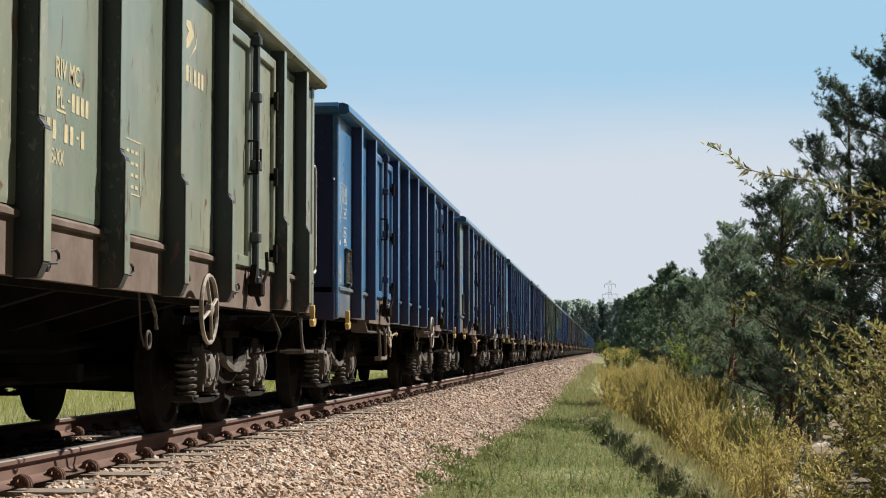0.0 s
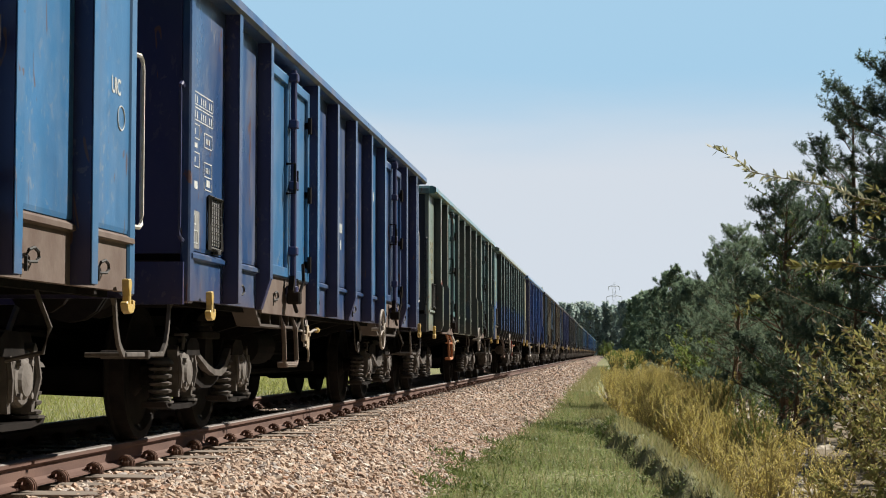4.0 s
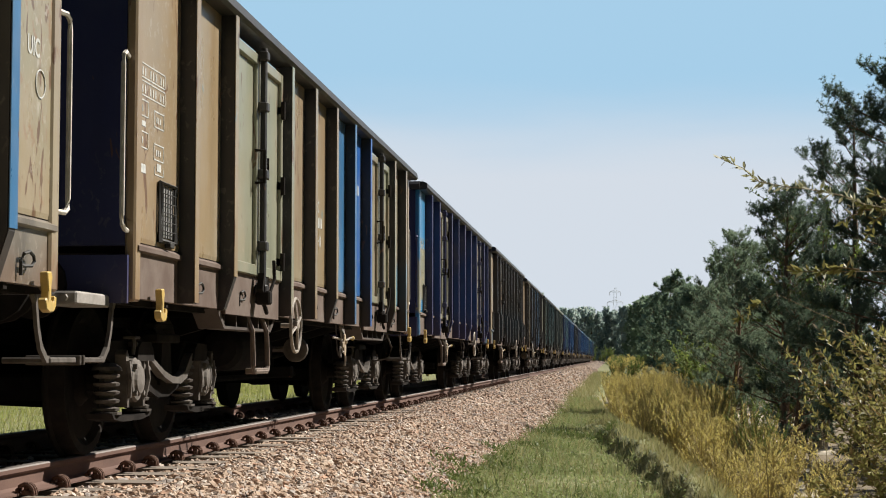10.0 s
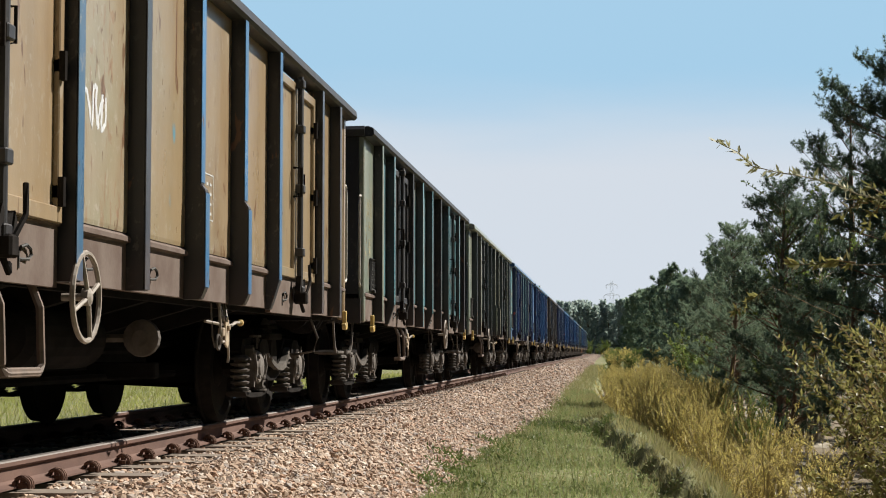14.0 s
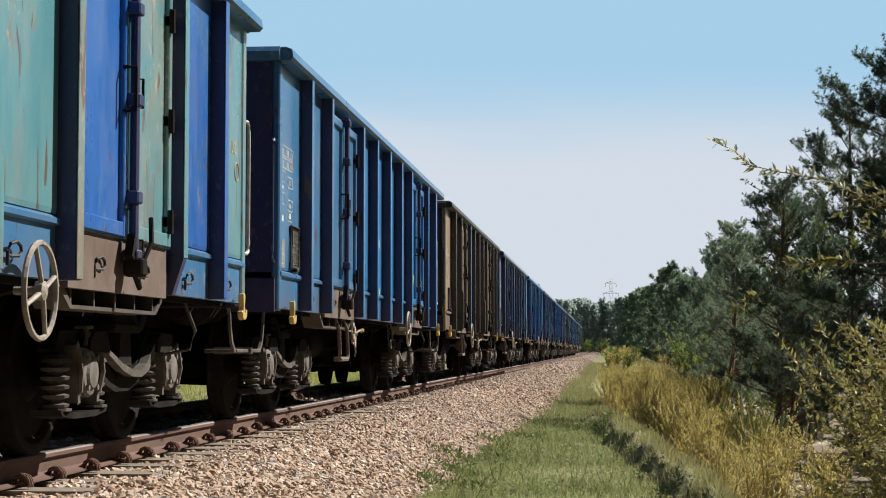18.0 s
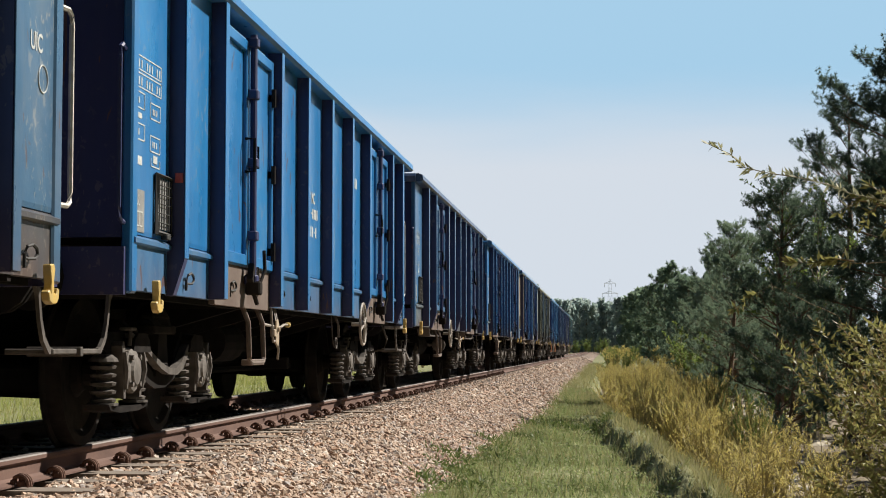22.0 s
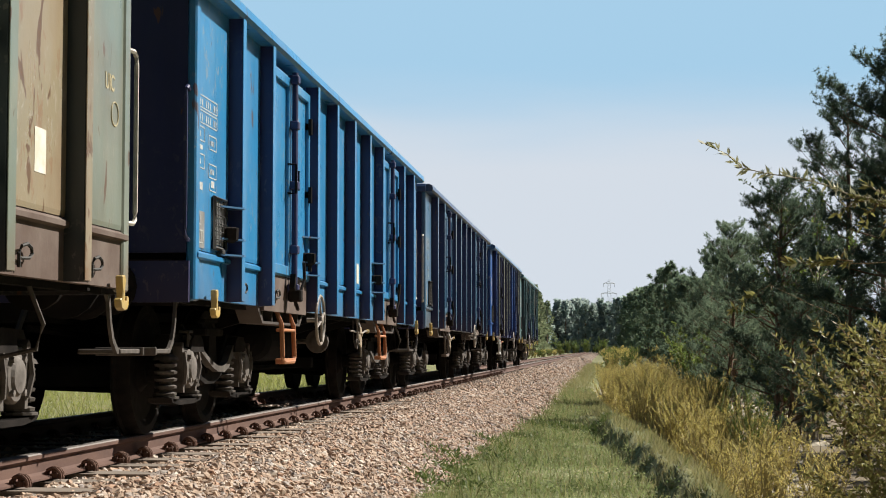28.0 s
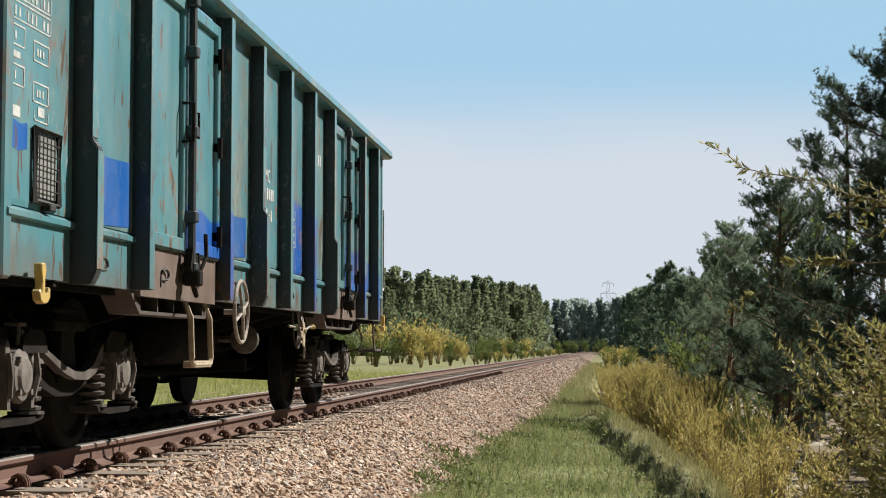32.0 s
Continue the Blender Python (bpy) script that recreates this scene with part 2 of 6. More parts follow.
# ---- mesh helpers ----
def part(name, bm, material, parent=None, label=""):
    """One bmesh, or ready mesh, as one object under its thing."""
    if isinstance(bm, bmesh.types.BMesh):
        me = bpy.data.meshes.new(name)
        bm.to_mesh(me)
        bm.free()
    else:
        me = bm
    ob = new(name, me)
    if not me.materials:
        me.materials.append(material)
    ob.material_slots[0].link = "OBJECT"
    ob.material_slots[0].material = material
    ob.parent = parent
    return tagged(ob, label)


def to_mesh(name, bm):
    me = bpy.data.meshes.new(name)
    bm.to_mesh(me)
    bm.free()
    return me


def box(bm, x0, x1, y0, y1, z0, z1, bevel=0.0):
    """A box between two corners, with its edges taken off."""
    vs = [bm.verts.new((x, y, z)) for x in (x0, x1) for y in (y0, y1) for z in (z0, z1)]
    fs = [bm.faces.new([vs[i] for i in f]) for f in ((0, 1, 3, 2), (4, 6, 7, 5), (0, 4, 5, 1), (2, 3, 7, 6), (0, 2, 6, 4), (1, 5, 7, 3))]
    if bevel:
        es = list({e for f in fs for e in f.edges})
        bmesh.ops.bevel(bm, geom=es, offset=bevel, segments=1, affect="EDGES")
    return bm


def prism(bm, outline, y0, y1, axis="y"):
    """An outline of (u, v) drawn out along an axis: y takes (x, z), x takes (y, z)."""
    put = (lambda u, v, w: (u, w, v)) if axis == "y" else (lambda u, v, w: (w, u, v))
    a = [bm.verts.new(put(u, v, y0)) for u, v in outline]
    b = [bm.verts.new(put(u, v, y1)) for u, v in outline]
    n = len(outline)
    for i in range(n):
        bm.faces.new((a[i], a[(i + 1) % n], b[(i + 1) % n], b[i]))
    bm.faces.new(a[::-1])
    bm.faces.new(b)
    bmesh.ops.recalc_face_normals(bm, faces=bm.faces)
    return bm


def tube(bm, pts, radius, sides=8):
    """A rod through points; radius: one, or one for each point."""
    pts = [Vector(p) for p in pts]
    rad = radius if isinstance(radius, (list, tuple)) else [radius] * len(pts)
    rings = []
    for i, p in enumerate(pts):
        d = (pts[min(i + 1, len(pts) - 1)] - pts[max(i - 1, 0)]).normalized()
        u = d.cross(Vector((0, 0, 1)) if abs(d.z) < 0.9 else Vector((1, 0, 0))).normalized()
        w = d.cross(u)
        rings.append([bm.verts.new(p + (u * math.cos(a) + w * math.sin(a)) * rad[i]) for a in (2 * math.pi * k / sides for k in range(sides))])
    for a, b in zip(rings, rings[1:]):
        for k in range(sides):
            bm.faces.new((a[k], a[(k + 1) % sides], b[(k + 1) % sides], b[k]))
    bm.faces.new(rings[0][::-1])
    bm.faces.new(rings[-1])
    return bm


def lathe(bm, profile, axis_at, sides=24, axis="x"):
    """A profile of (along, radius) turned round an axis through axis_at."""
    ax = Vector(axis_at)
    rings = []
    for a, r in profile:
        ring = []
        for k in range(sides):
            t = 2 * math.pi * k / sides
            c, s = r * math.cos(t), r * math.sin(t)
            ring.append(bm.verts.new(ax + Vector({"x": (a, c, s), "y": (c, a, s), "z": (c, s, a)}[axis])))
        rings.append(ring)
    for a, b in zip(rings, rings[1:]):
        for k in range(sides):
            bm.faces.new((a[k], a[(k + 1) % sides], b[(k + 1) % sides], b[k]))
    bm.faces.new(rings[0][::-1])
    bm.faces.new(rings[-1])
    bmesh.ops.recalc_face_normals(bm, faces=bm.faces)
    return bm


def ring(bm, centre, r, thick, sides=28, flat="x"):
    """A closed hoop of round rod."""
    c = Vector(centre)
    rows = []
    for k in range(sides):
        t = 2 * math.pi * k / sides
        d = Vector({"x": (0, math.cos(t), math.sin(t)), "y": (math.cos(t), 0, math.sin(t))}[flat])
        n = Vector({"x": (1, 0, 0), "y": (0, 1, 0)}[flat])
        rows.append([bm.verts.new(c + d * (r + thick * math.cos(a)) + n * thick * math.sin(a)) for a in (2 * math.pi * j / 6 for j in range(6))])
    for k in range(sides):
        a, b = rows[k], rows[(k + 1) % sides]
        for j in range(6):
            bm.faces.new((a[j], a[(j + 1) % 6], b[(j + 1) % 6], b[j]))
    return bm


def fast_mesh(name, verts, faces):
    """A large mesh from arrays: verts (n, 3), faces (m, k)."""
    me = bpy.data.meshes.new(name)
    verts, faces = np.asarray(verts, np.float32), np.asarray(faces, np.int32)
    m, k = faces.shape
    me.vertices.add(len(verts))
    me.vertices.foreach_set("co", verts.ravel())
    me.loops.add(m * k)
    me.loops.foreach_set("vertex_index", faces.ravel())
    me.polygons.add(m)
    me.polygons.foreach_set("loop_start", np.arange(0, m * k, k, dtype=np.int32))
    me.update(calc_edges=True)
    return me


RNG = np.random.default_rng(7)


def wave(x, y, s, seed=0.0):
    """Smooth uneven ground, about -1 to 1."""
    return (np.sin(x * s + seed + 1.3 * np.sin(y * s * 0.7 + seed)) + np.sin(y * s * 1.1 + 2.1 * seed + 0.9 * np.sin(x * s * 0.9))) * 0.5


def ground_z(x, y):
    """Height of the ground: level beside the line, then a bank down into a wet hollow."""
    x, y = np.asarray(x, float), np.asarray(y, float)
    edge = np.clip(5.15 - 0.036 * y, 3.5, 5.3) + 0.12 * wave(x * 0, y, 1.1, 2.0)
    s = np.clip((x - edge) / 0.75, 0, 1)
    drop = s * s * (3 - 2 * s)
    far = np.clip((x - 15) / 14, 0, 1) + np.clip((y - 75) / 80, 0, 1)
    deep = 0.85 * np.clip(1 - far, 0, 1)
    z = -0.56 - drop * deep - 0.03 * np.clip((x - 3) / 2, 0, 1)
    z = z + 0.012 * wave(x, y, 1.7, 1.0) * np.clip(np.abs(x) / 3 - 0.8, 0, 1) + 0.05 * wave(x, y, 0.23, 4.0) * np.clip(np.abs(x) / 4 - 0.8, 0, 1)
    crest = 5.56 - 0.0656 * y + 0.07 * wave(x * 0, y, 2.3, 1.0) + 0.03 * wave(x * 0, y, 7.1, 3.0)
    rise = np.clip((x - crest + 0.13) / 0.14, 0, 1) * (1 - np.clip((x - crest) / 1.0, 0, 1)) ** 1.5
    return z + (0.24 + 0.04 * wave(x * 0, y, 3.3, 0.4)) * rise * np.clip((y - 9) / 4, 0, 1) * np.clip((31 - y) / 7, 0, 1)


def grid_axis(stops):
    out = [stops[0][0]]
    for (a, step), (b, _) in zip(stops, stops[1:]):
        n = max(1, int(round((b - a) / step)))
        out += [a + (b - a) * (i + 1) / n for i in range(n)]
    return np.array(out)


# ---- ground ----
def ground_material():
    s = Nodes("ground_grass", 0.95)
    big, mid, fine = s.noise(0.16, 5), s.noise(1.4, 5), s.noise(16, 4)
    c = s.mix(s.ramp(mid, 0.35, 0.7), (0.15, 0.18, 0.06), (0.235, 0.22, 0.10))
    c = s.mix(s.ramp(big, 0.5, 0.7), c, (0.27, 0.23, 0.13))
    c = s.mix(s.math("MULTIPLY", s.ramp(fine, 0.4, 0.75), 0.6), c, (0.07, 0.08, 0.03))
    # lowest ground blends to brown, by height
    sunken = s.math("ADD", s.height(), s.math("MULTIPLY", mid, 0.4))
    c = s.mix(s.ramp(sunken, -0.55, -0.85), c, (0.17, 0.135, 0.085))
    return s.done(c, fine, 0.7, 0.05)


gx = grid_axis([(-2600, 400), (-600, 60), (-120, 12), (-24, 2), (-4, 0.5), (2.4, 0.15), (3.3, 0.07), (5.2, 0.15), (9, 0.6), (30, 5), (120, 60), (600, 400), (2600, 400)])
gy = grid_axis([(-2600, 400), (-400, 60), (-40, 5), (-4, 0.8), (8, 0.3), (50, 1.0), (90, 5), (200, 20), (700, 100), (3200, 400)])
GX, GY = np.meshgrid(gx, gy, indexing="ij")
GZ = ground_z(GX, GY)
nx, ny = len(gx), len(gy)
idx = np.arange(nx * ny).reshape(nx, ny)
quads = np.stack([idx[:-1, :-1], idx[1:, :-1], idx[1:, 1:], idx[:-1, 1:]], -1).reshape(-1, 4)
ground = part("ground", fast_mesh("ground", np.stack([GX, GY, GZ], -1).reshape(-1, 3), quads), ground_material())
tagged(ground, "rough spring grassland sloping into a wet hollow", "ground", kind="structure")


def ballast_material(name, scale):
    s = Nodes(name, 0.9)
    v = s.n.new("ShaderNodeTexVoronoi")
    v.inputs["Scale"].default_value = scale
    s.l.new(s.co, v.inputs["Vector"])
    sep = s.n.new("ShaderNodeSeparateColor")
    s.l.new(v.outputs["Color"], sep.inputs[0])
    # lowered tones and dark gaps: shade between stones put into the colour
    c = s.mix(sep.outputs[0], (0.235, 0.15, 0.10), (0.33, 0.245, 0.18))
    c = s.mix(s.ramp(sep.outputs[1], 0.6, 1.0), c, (0.20, 0.17, 0.15))
    c = s.mix(s.ramp(v.outputs["Distance"], 0.35, 0.75), c, (0.06, 0.045, 0.035))
    return s.done(c, s.math("SUBTRACT", 1.0, v.outputs["Distance"]), 1.0, 0.05)


def ballast_z(x, y):
    """Top of the ballast: a flat crown and an uneven shoulder."""
    ax = np.abs(x)
    toe = 2.72 + 0.34 * np.clip((y - 18) / 12, 0, 1) - 0.22 * np.clip((y - 34) / 20, 0, 1) + 0.10 * wave(0 * y, y, 1.9, 1.0)
    s = np.clip((ax - 1.65) / (toe - 1.65), 0, 1.15)
    return -0.172 - 0.435 * s ** 1.15 + 0.012 * wave(x, y, 5.0) - 0.03 * np.clip((1.4 - ax) / 0.15, 0, 1)


bx = np.concatenate([-np.linspace(3.3, 1.6, 9), np.linspace(-1.4, 1.4, 8), np.linspace(1.6, 3.3, 14)])
by = grid_axis([(-40, 2), (6, 0.25), (40, 1), (90, 5), (460, 5)])
BX, BY = np.meshgrid(bx, by, indexing="ij")
BZ = ballast_z(BX, BY)
idx = np.arange(len(bx) * len(by)).reshape(len(bx), len(by))
quads = np.stack([idx[:-1, :-1], idx[1:, :-1], idx[1:, 1:], idx[:-1, 1:]], -1).reshape(-1, 4)
bed = part("ballast_bed", fast_mesh("ballast_bed", np.stack([BX, BY, BZ], -1).reshape(-1, 3), quads), ballast_material("ballast", 17))
tagged(bed, "bed of crushed pinkish stone under the track", "ballast", kind="structure")


SLEEPER_STEP, SLEEPER_FROM = 0.648, 9.112


def stone_material():
    s = Nodes("crushed_stone", 0.88)
    g = s.n.new("ShaderNodeNewGeometry")
    ri = g.outputs["Random Per Island"]
    c = s.mix(s.ramp(ri, 0.0, 0.5), (0.345, 0.235, 0.165), (0.475, 0.36, 0.27))
    c = s.mix(s.ramp(ri, 0.55, 0.72), c, (0.37, 0.33, 0.305))
    c = s.mix(s.ramp(ri, 0.74, 0.78), c, (0.62, 0.54, 0.46))
    c = s.mix(s.ramp(ri, 0.86, 0.88), c, (0.17, 0.115, 0.09))
    c = s.mix(s.ramp(ri, 0.93, 0.94), c, (0.45, 0.28, 0.19))
    c = s.mix(s.math("MULTIPLY", s.noise(40, 4), 0.35), c, (0.2, 0.15, 0.12))
    return s.done(c, s.noise(70, 3), 0.4, 0.004)


def stones():
    """Loose ballast: uneven angular lumps, joined."""
    quarter = [math.pi / 2 * k for k in range(4)]
    lump = np.array([(0.62 * math.cos(a), 0.62 * math.sin(a), 0.75) for a in quarter] + [(1.05 * math.cos(a + 0.8), 1.05 * math.sin(a + 0.8), -0.1) for a in quarter] + [(0, 0, -0.8)])
    tri = np.array([(0, 1, 2), (0, 2, 3)] + [t for k in range(4) for t in ((k, 4 + k, (k + 1) % 4), ((k + 1) % 4, 4 + k, 4 + (k + 1) % 4), (8, 4 + (k + 1) % 4, 4 + k))])
    C = len(lump)
    V, F, base = [], [], 0
    def scatter(n, x0, x1, y0, y1, size):
        nonlocal base
        x, y = RNG.uniform(x0, x1, n), y0 + (y1 - y0) * RNG.uniform(0, 1, n) ** 1.25
        z = ballast_z(x, y)
        over = (np.abs((y - SLEEPER_FROM + SLEEPER_STEP / 2) % SLEEPER_STEP - SLEEPER_STEP / 2) < 0.125) & (np.abs(x) < 1.12)
        keep = (z > ground_z(x, y) - 0.05) & (np.abs(np.abs(x) - 0.755) > 0.09) & ~(over & (RNG.uniform(0, 1, n) < 0.85))
        x, y, z = x[keep], y[keep], z[keep]
        n = len(x)
        r = size * np.minimum(RNG.lognormal(0, 0.28, n), 1.6)
        shape = (lump[None] + RNG.uniform(-0.27, 0.27, (n, C, 3))) * np.stack([RNG.uniform(0.75, 1.4, n), RNG.uniform(0.75, 1.15, n), RNG.uniform(0.65, 1.0, n)], -1)[:, None]
        a, b = RNG.uniform(0, 6.28, n), RNG.normal(0, 0.6, n)
        ca, sa, cb, sb = np.cos(a)[:, None], np.sin(a)[:, None], np.cos(b)[:, None], np.sin(b)[:, None]
        X, Y, Z = shape[..., 0], shape[..., 1], shape[..., 2]
        Y, Z = Y * cb - Z * sb, Y * sb + Z * cb
        X, Y = X * ca - Y * sa, X * sa + Y * ca
        lift = RNG.uniform(-0.2, 0.75, n) * r
        P = np.stack([X * r[:, None] + x[:, None], Y * r[:, None] + y[:, None], Z * r[:, None] + (z + lift)[:, None]], -1)
        V.append(P.reshape(-1, 3))
        F.append((tri[None] + (base + C * np.arange(n))[:, None, None]).reshape(-1, 3))
        base += C * n
    scatter(92000, 0.9, 3.2, 7.5, 32, 0.0195)
    scatter(9000, 0.84, 1.5, 7.5, 30, 0.021)
    scatter(6500, -0.66, 0.66, 8, 30, 0.027)
    scatter(28000, 0.9, 3.2, 28, 72, 0.028)
    scatter(10000, 0.9, 3.1, 64, 170, 0.05)
    scatter(3500, -2.4, -0.84, 9, 40, 0.03)
    scatter(600, 2.6, 3.5, 8, 40, 0.024)
    me = fast_mesh("ballast_stones", np.concatenate(V), np.concatenate(F))
    me.shade_flat()
    return me


tagged(part("ballast_stones", stones(), stone_material()), "loose crushed ballast stones, pinkish beige and grey", "ballast", kind="stuff")


# ---- track ----
def build_track():
    track = tagged(new("railway_track"), "single railway track, rusty rails on concrete sleepers in ballast", "railway track", kind="structure")
    half = [(0.066, -0.152), (0.066, -0.142), (0.022, -0.128), (0.009, -0.112), (0.009, -0.048), (0.022, -0.038), (0.0355, -0.030), (0.036, -0.008)]
    outline = half + [(-u, v) for u, v in reversed(half)]
    for cx in (0.7535, -0.7535):
        rail = part("rail", prism(bmesh.new(), [(u + cx, v) for u, v in outline], -45, 455), RAILRUST, track, "rust-brown rail with a polished top")
        head = prism(bmesh.new(), [(cx - 0.0358, -0.0079), (cx - 0.026, 0.0), (cx + 0.026, 0.0), (cx + 0.0358, -0.0079)], -45, 455)
        part("running_surface", head, RAILTOP, rail, "polished steel running surface")
    bm = bmesh.new()
    prism(bm, [(-1.30, -0.34), (-1.30, -0.19), (-1.25, -0.165), (1.25, -0.165), (1.30, -0.19), (1.30, -0.34)], -0.13, 0.13)
    sleeper = to_mesh("sleeper", bm)
    bm = bmesh.new()
    box(bm, -0.085, 0.085, -0.085, 0.085, -0.166, -0.150, 0.004)
    plate = to_mesh("base_plate", bm)
    bm = bmesh.new()
    for y in (-0.03, 0.0, 0.03):
        arc = [(0.046 * math.cos(math.pi * (k - 1) / 8), y, -0.135 + 0.046 * math.sin(math.pi * (k - 1) / 8)) for k in range(11)]
        tube(bm, arc, 0.010 if y else 0.012, 6)
    clip = to_mesh("rail_clip", bm)
    bm = bmesh.new()
    lathe(bm, [(-0.15, 0.03), (-0.125, 0.03), (-0.122, 0.018), (-0.082, 0.018), (-0.078, 0.013)], (0, 0, 0), 8, "z")
    bolt = to_mesh("bolt", bm)
    for i in range(-18, 300):
        y = SLEEPER_FROM + SLEEPER_STEP * i
        s = part("sleeper", sleeper, CONCRETE, track)
        s.location = (random.uniform(-0.02, 0.02), y + random.uniform(-0.012, 0.012), random.uniform(-0.006, 0.004))
        if -4 <= i < 70:
            for cx, side in [(0.7535, 1), (-0.7535, 1)] if i < 40 else [(0.7535, 1)]:
                c = part("rail_clip", clip, CLIP, s)
                c.location = (cx + side * 0.075, random.uniform(-0.01, 0.01), 0)
                b = part("bolt", bolt, CLIP, s)
                b.location = (cx + side * 0.075, 0, 0)
    return track


build_track()


# ---- wagons ----
LENGTH, W, TOP, SILL, FLOOR = 12.84, 1.42, 3.02, 0.93, 1.22
# posts along the side: two makes with two doors a side, one with hatches
POSTS = {
    "A": [0.87, 1.95, 3.93, 5.14, 6.42, 7.70, 8.98, 10.96, 11.97],
    "C": [1.03, 2.12, 4.18, 5.28, 6.42, 7.56, 8.66, 10.72, 11.81],
    "B": [1.10, 2.17, 3.21, 4.25, 5.34, 6.42, 7.50, 8.59, 9.63, 10.67, 11.74],
}
DEEP_RIB = 0.10
MESH = {}


def shared(name, make):
    """A mesh made once and used by all wagons."""
    key = (name, TOP)
    if key not in MESH:
        bm = bmesh.new()
        make(bm)
        MESH[key] = to_mesh(name.split("|")[0], bm)
    return MESH[key]


def panel_mesh(w, z0=FLOOR + 0.02, z1=TOP - 0.08):
    """A pressed sheet between two ribs, its edges rolled in."""
    def make(bm):
        out = [(W - 0.035, z0), (W - 0.004, z0 + 0.004), (W, z0 + 0.03), (W, z1 - 0.02), (W - 0.03, z1), (W - 0.045, z1), (W - 0.045, z0)]
        prism(bm, out, 0.0, w)
    return shared("side_panel|%.2f,%.2f" % (w, z1), make)


def rib_mesh(kind):
    """A pressed post: kind 0 slim, 1 with a deeper lower half, 2 deep with a foot cut back."""
    d = DEEP_RIB
    side = {
        0: [(W - 0.01, SILL), (W + d, SILL), (W + d, TOP - 0.09), (W - 0.01, TOP - 0.06)],
        1: [(W - 0.01, SILL - 0.01), (W + 0.10, SILL - 0.01), (W + d + 0.03, SILL + 0.06), (W + d + 0.03, 1.60), (W + d, 1.64), (W + d, TOP - 0.09), (W - 0.01, TOP - 0.06)],
        2: [(W - 0.01, SILL - 0.01), (W + 0.03, SILL - 0.01), (W + d, FLOOR - 0.08), (W + d, TOP - 0.09), (W - 0.01, TOP - 0.06)],
    }[kind]
    def make(bm):
        prism(bm, side, -0.045, 0.045)
        bmesh.ops.bevel(bm, geom=[e for e in bm.edges if all(v.co.x > W + 0.02 for v in e.verts)], offset=0.006, segments=2, affect="EDGES")
    return shared("rib|%d" % kind, make)


def rib_face_mesh(kind):
    """Strip added on a post's edge: panel paint for its sunlit face."""
    d = DEEP_RIB
    runs = {
        0: [(d, SILL + 0.004, TOP - 0.092)],
        1: [(d + 0.03, SILL + 0.065, 1.585), (d, 1.65, TOP - 0.092)],
        2: [(d, FLOOR - 0.075, TOP - 0.092)],
    }[kind]
    def make(bm):
        for out, z0, z1 in runs:
            box(bm, W + out - 0.001, W + out + 0.0045, -0.047, 0.052, z0, z1, 0.0015)
    return shared("rib_face|%d" % kind, make)


def door_meshes():
    def leaf(bm):
        w, z0, z1 = 0.90, FLOOR - 0.02, TOP - 0.18
        x = W + 0.012
        box(bm, W - 0.02, x, 0, w, z0, z1)
        for a, b, c, d in ((0, 0.07, z0, z1), (w - 0.07, w, z0, z1), (0.07, w - 0.07, z0, z0 + 0.08), (0.07, w - 0.07, z1 - 0.08, z1)):
            box(bm, x - 0.005, x + 0.03, a, b, c, d, 0.006)
    def bar(bm):
        z0, z1 = 1.00, TOP - 0.13
        tube(bm, [(W + 0.075, 0, z0), (W + 0.075, 0, z1)], 0.026, 10)
        for z in (1.10, 1.42, 1.95, 2.45, z1 - 0.06):
            box(bm, W + 0.02, W + 0.112, -0.045, 0.045, z - 0.035, z + 0.035, 0.008)
    def handle(bm):
        x = W + 0.06
        tube(bm, [(x - 0.03, 0.10, 1.92), (x + 0.03, 0.10, 1.92), (x + 0.03, 0.10, 2.08), (x - 0.03, 0.10, 2.08)], 0.009, 6)
    def grip(bm):
        x = W + 0.06
        tube(bm, [(x - 0.03, -0.08, 1.88), (x + 0.04, -0.08, 1.88), (x + 0.04, -0.08, 2.12), (x - 0.03, -0.08, 2.12)], 0.012, 6)
    def latch(bm):
        x = W + 0.05
        prism(bm, [(-0.10, 1.10), (0.02, 1.04), (0.16, 1.12), (0.12, 1.2), (0.02, 1.16), (-0.04, 1.22)], x, x + 0.045, "x")
        box(bm, x - 0.02, x + 0.09, -0.05, 0.05, 0.99, 1.09, 0.012)
        tube(bm, [(x + 0.07, 0.0, 1.05), (x + 0.09, 0.12, 1.18), (x + 0.075, 0.16, 1.32)], 0.014, 6)
        tube(bm, [(x + 0.03, -0.02, 1.02), (x + 0.05, 0.03, 0.93), (x + 0.03, 0.08, 0.97)], 0.016, 6)
    def hinge(bm):
        tube(bm, [(W + 0.05, 0, -0.07), (W + 0.05, 0, 0.07)], 0.022, 8)
        box(bm, W + 0.005, W + 0.05, -0.02, 0.07, -0.035, 0.035, 0.006)
    def sill(bm):
        prism(bm, [(W - 0.03, SILL - 0.03), (W + 0.012, SILL - 0.03), (W + 0.012, FLOOR - 0.02), (W + 0.02, FLOOR - 0.01), (W - 0.03, FLOOR - 0.01)], 0, 1.86)
    return {n: shared("door_" + n + "|", f) for n, f in (("leaf", leaf), ("bar", bar), ("handle", handle), ("grip", grip), ("latch", latch), ("hinge", hinge), ("sill", sill))}


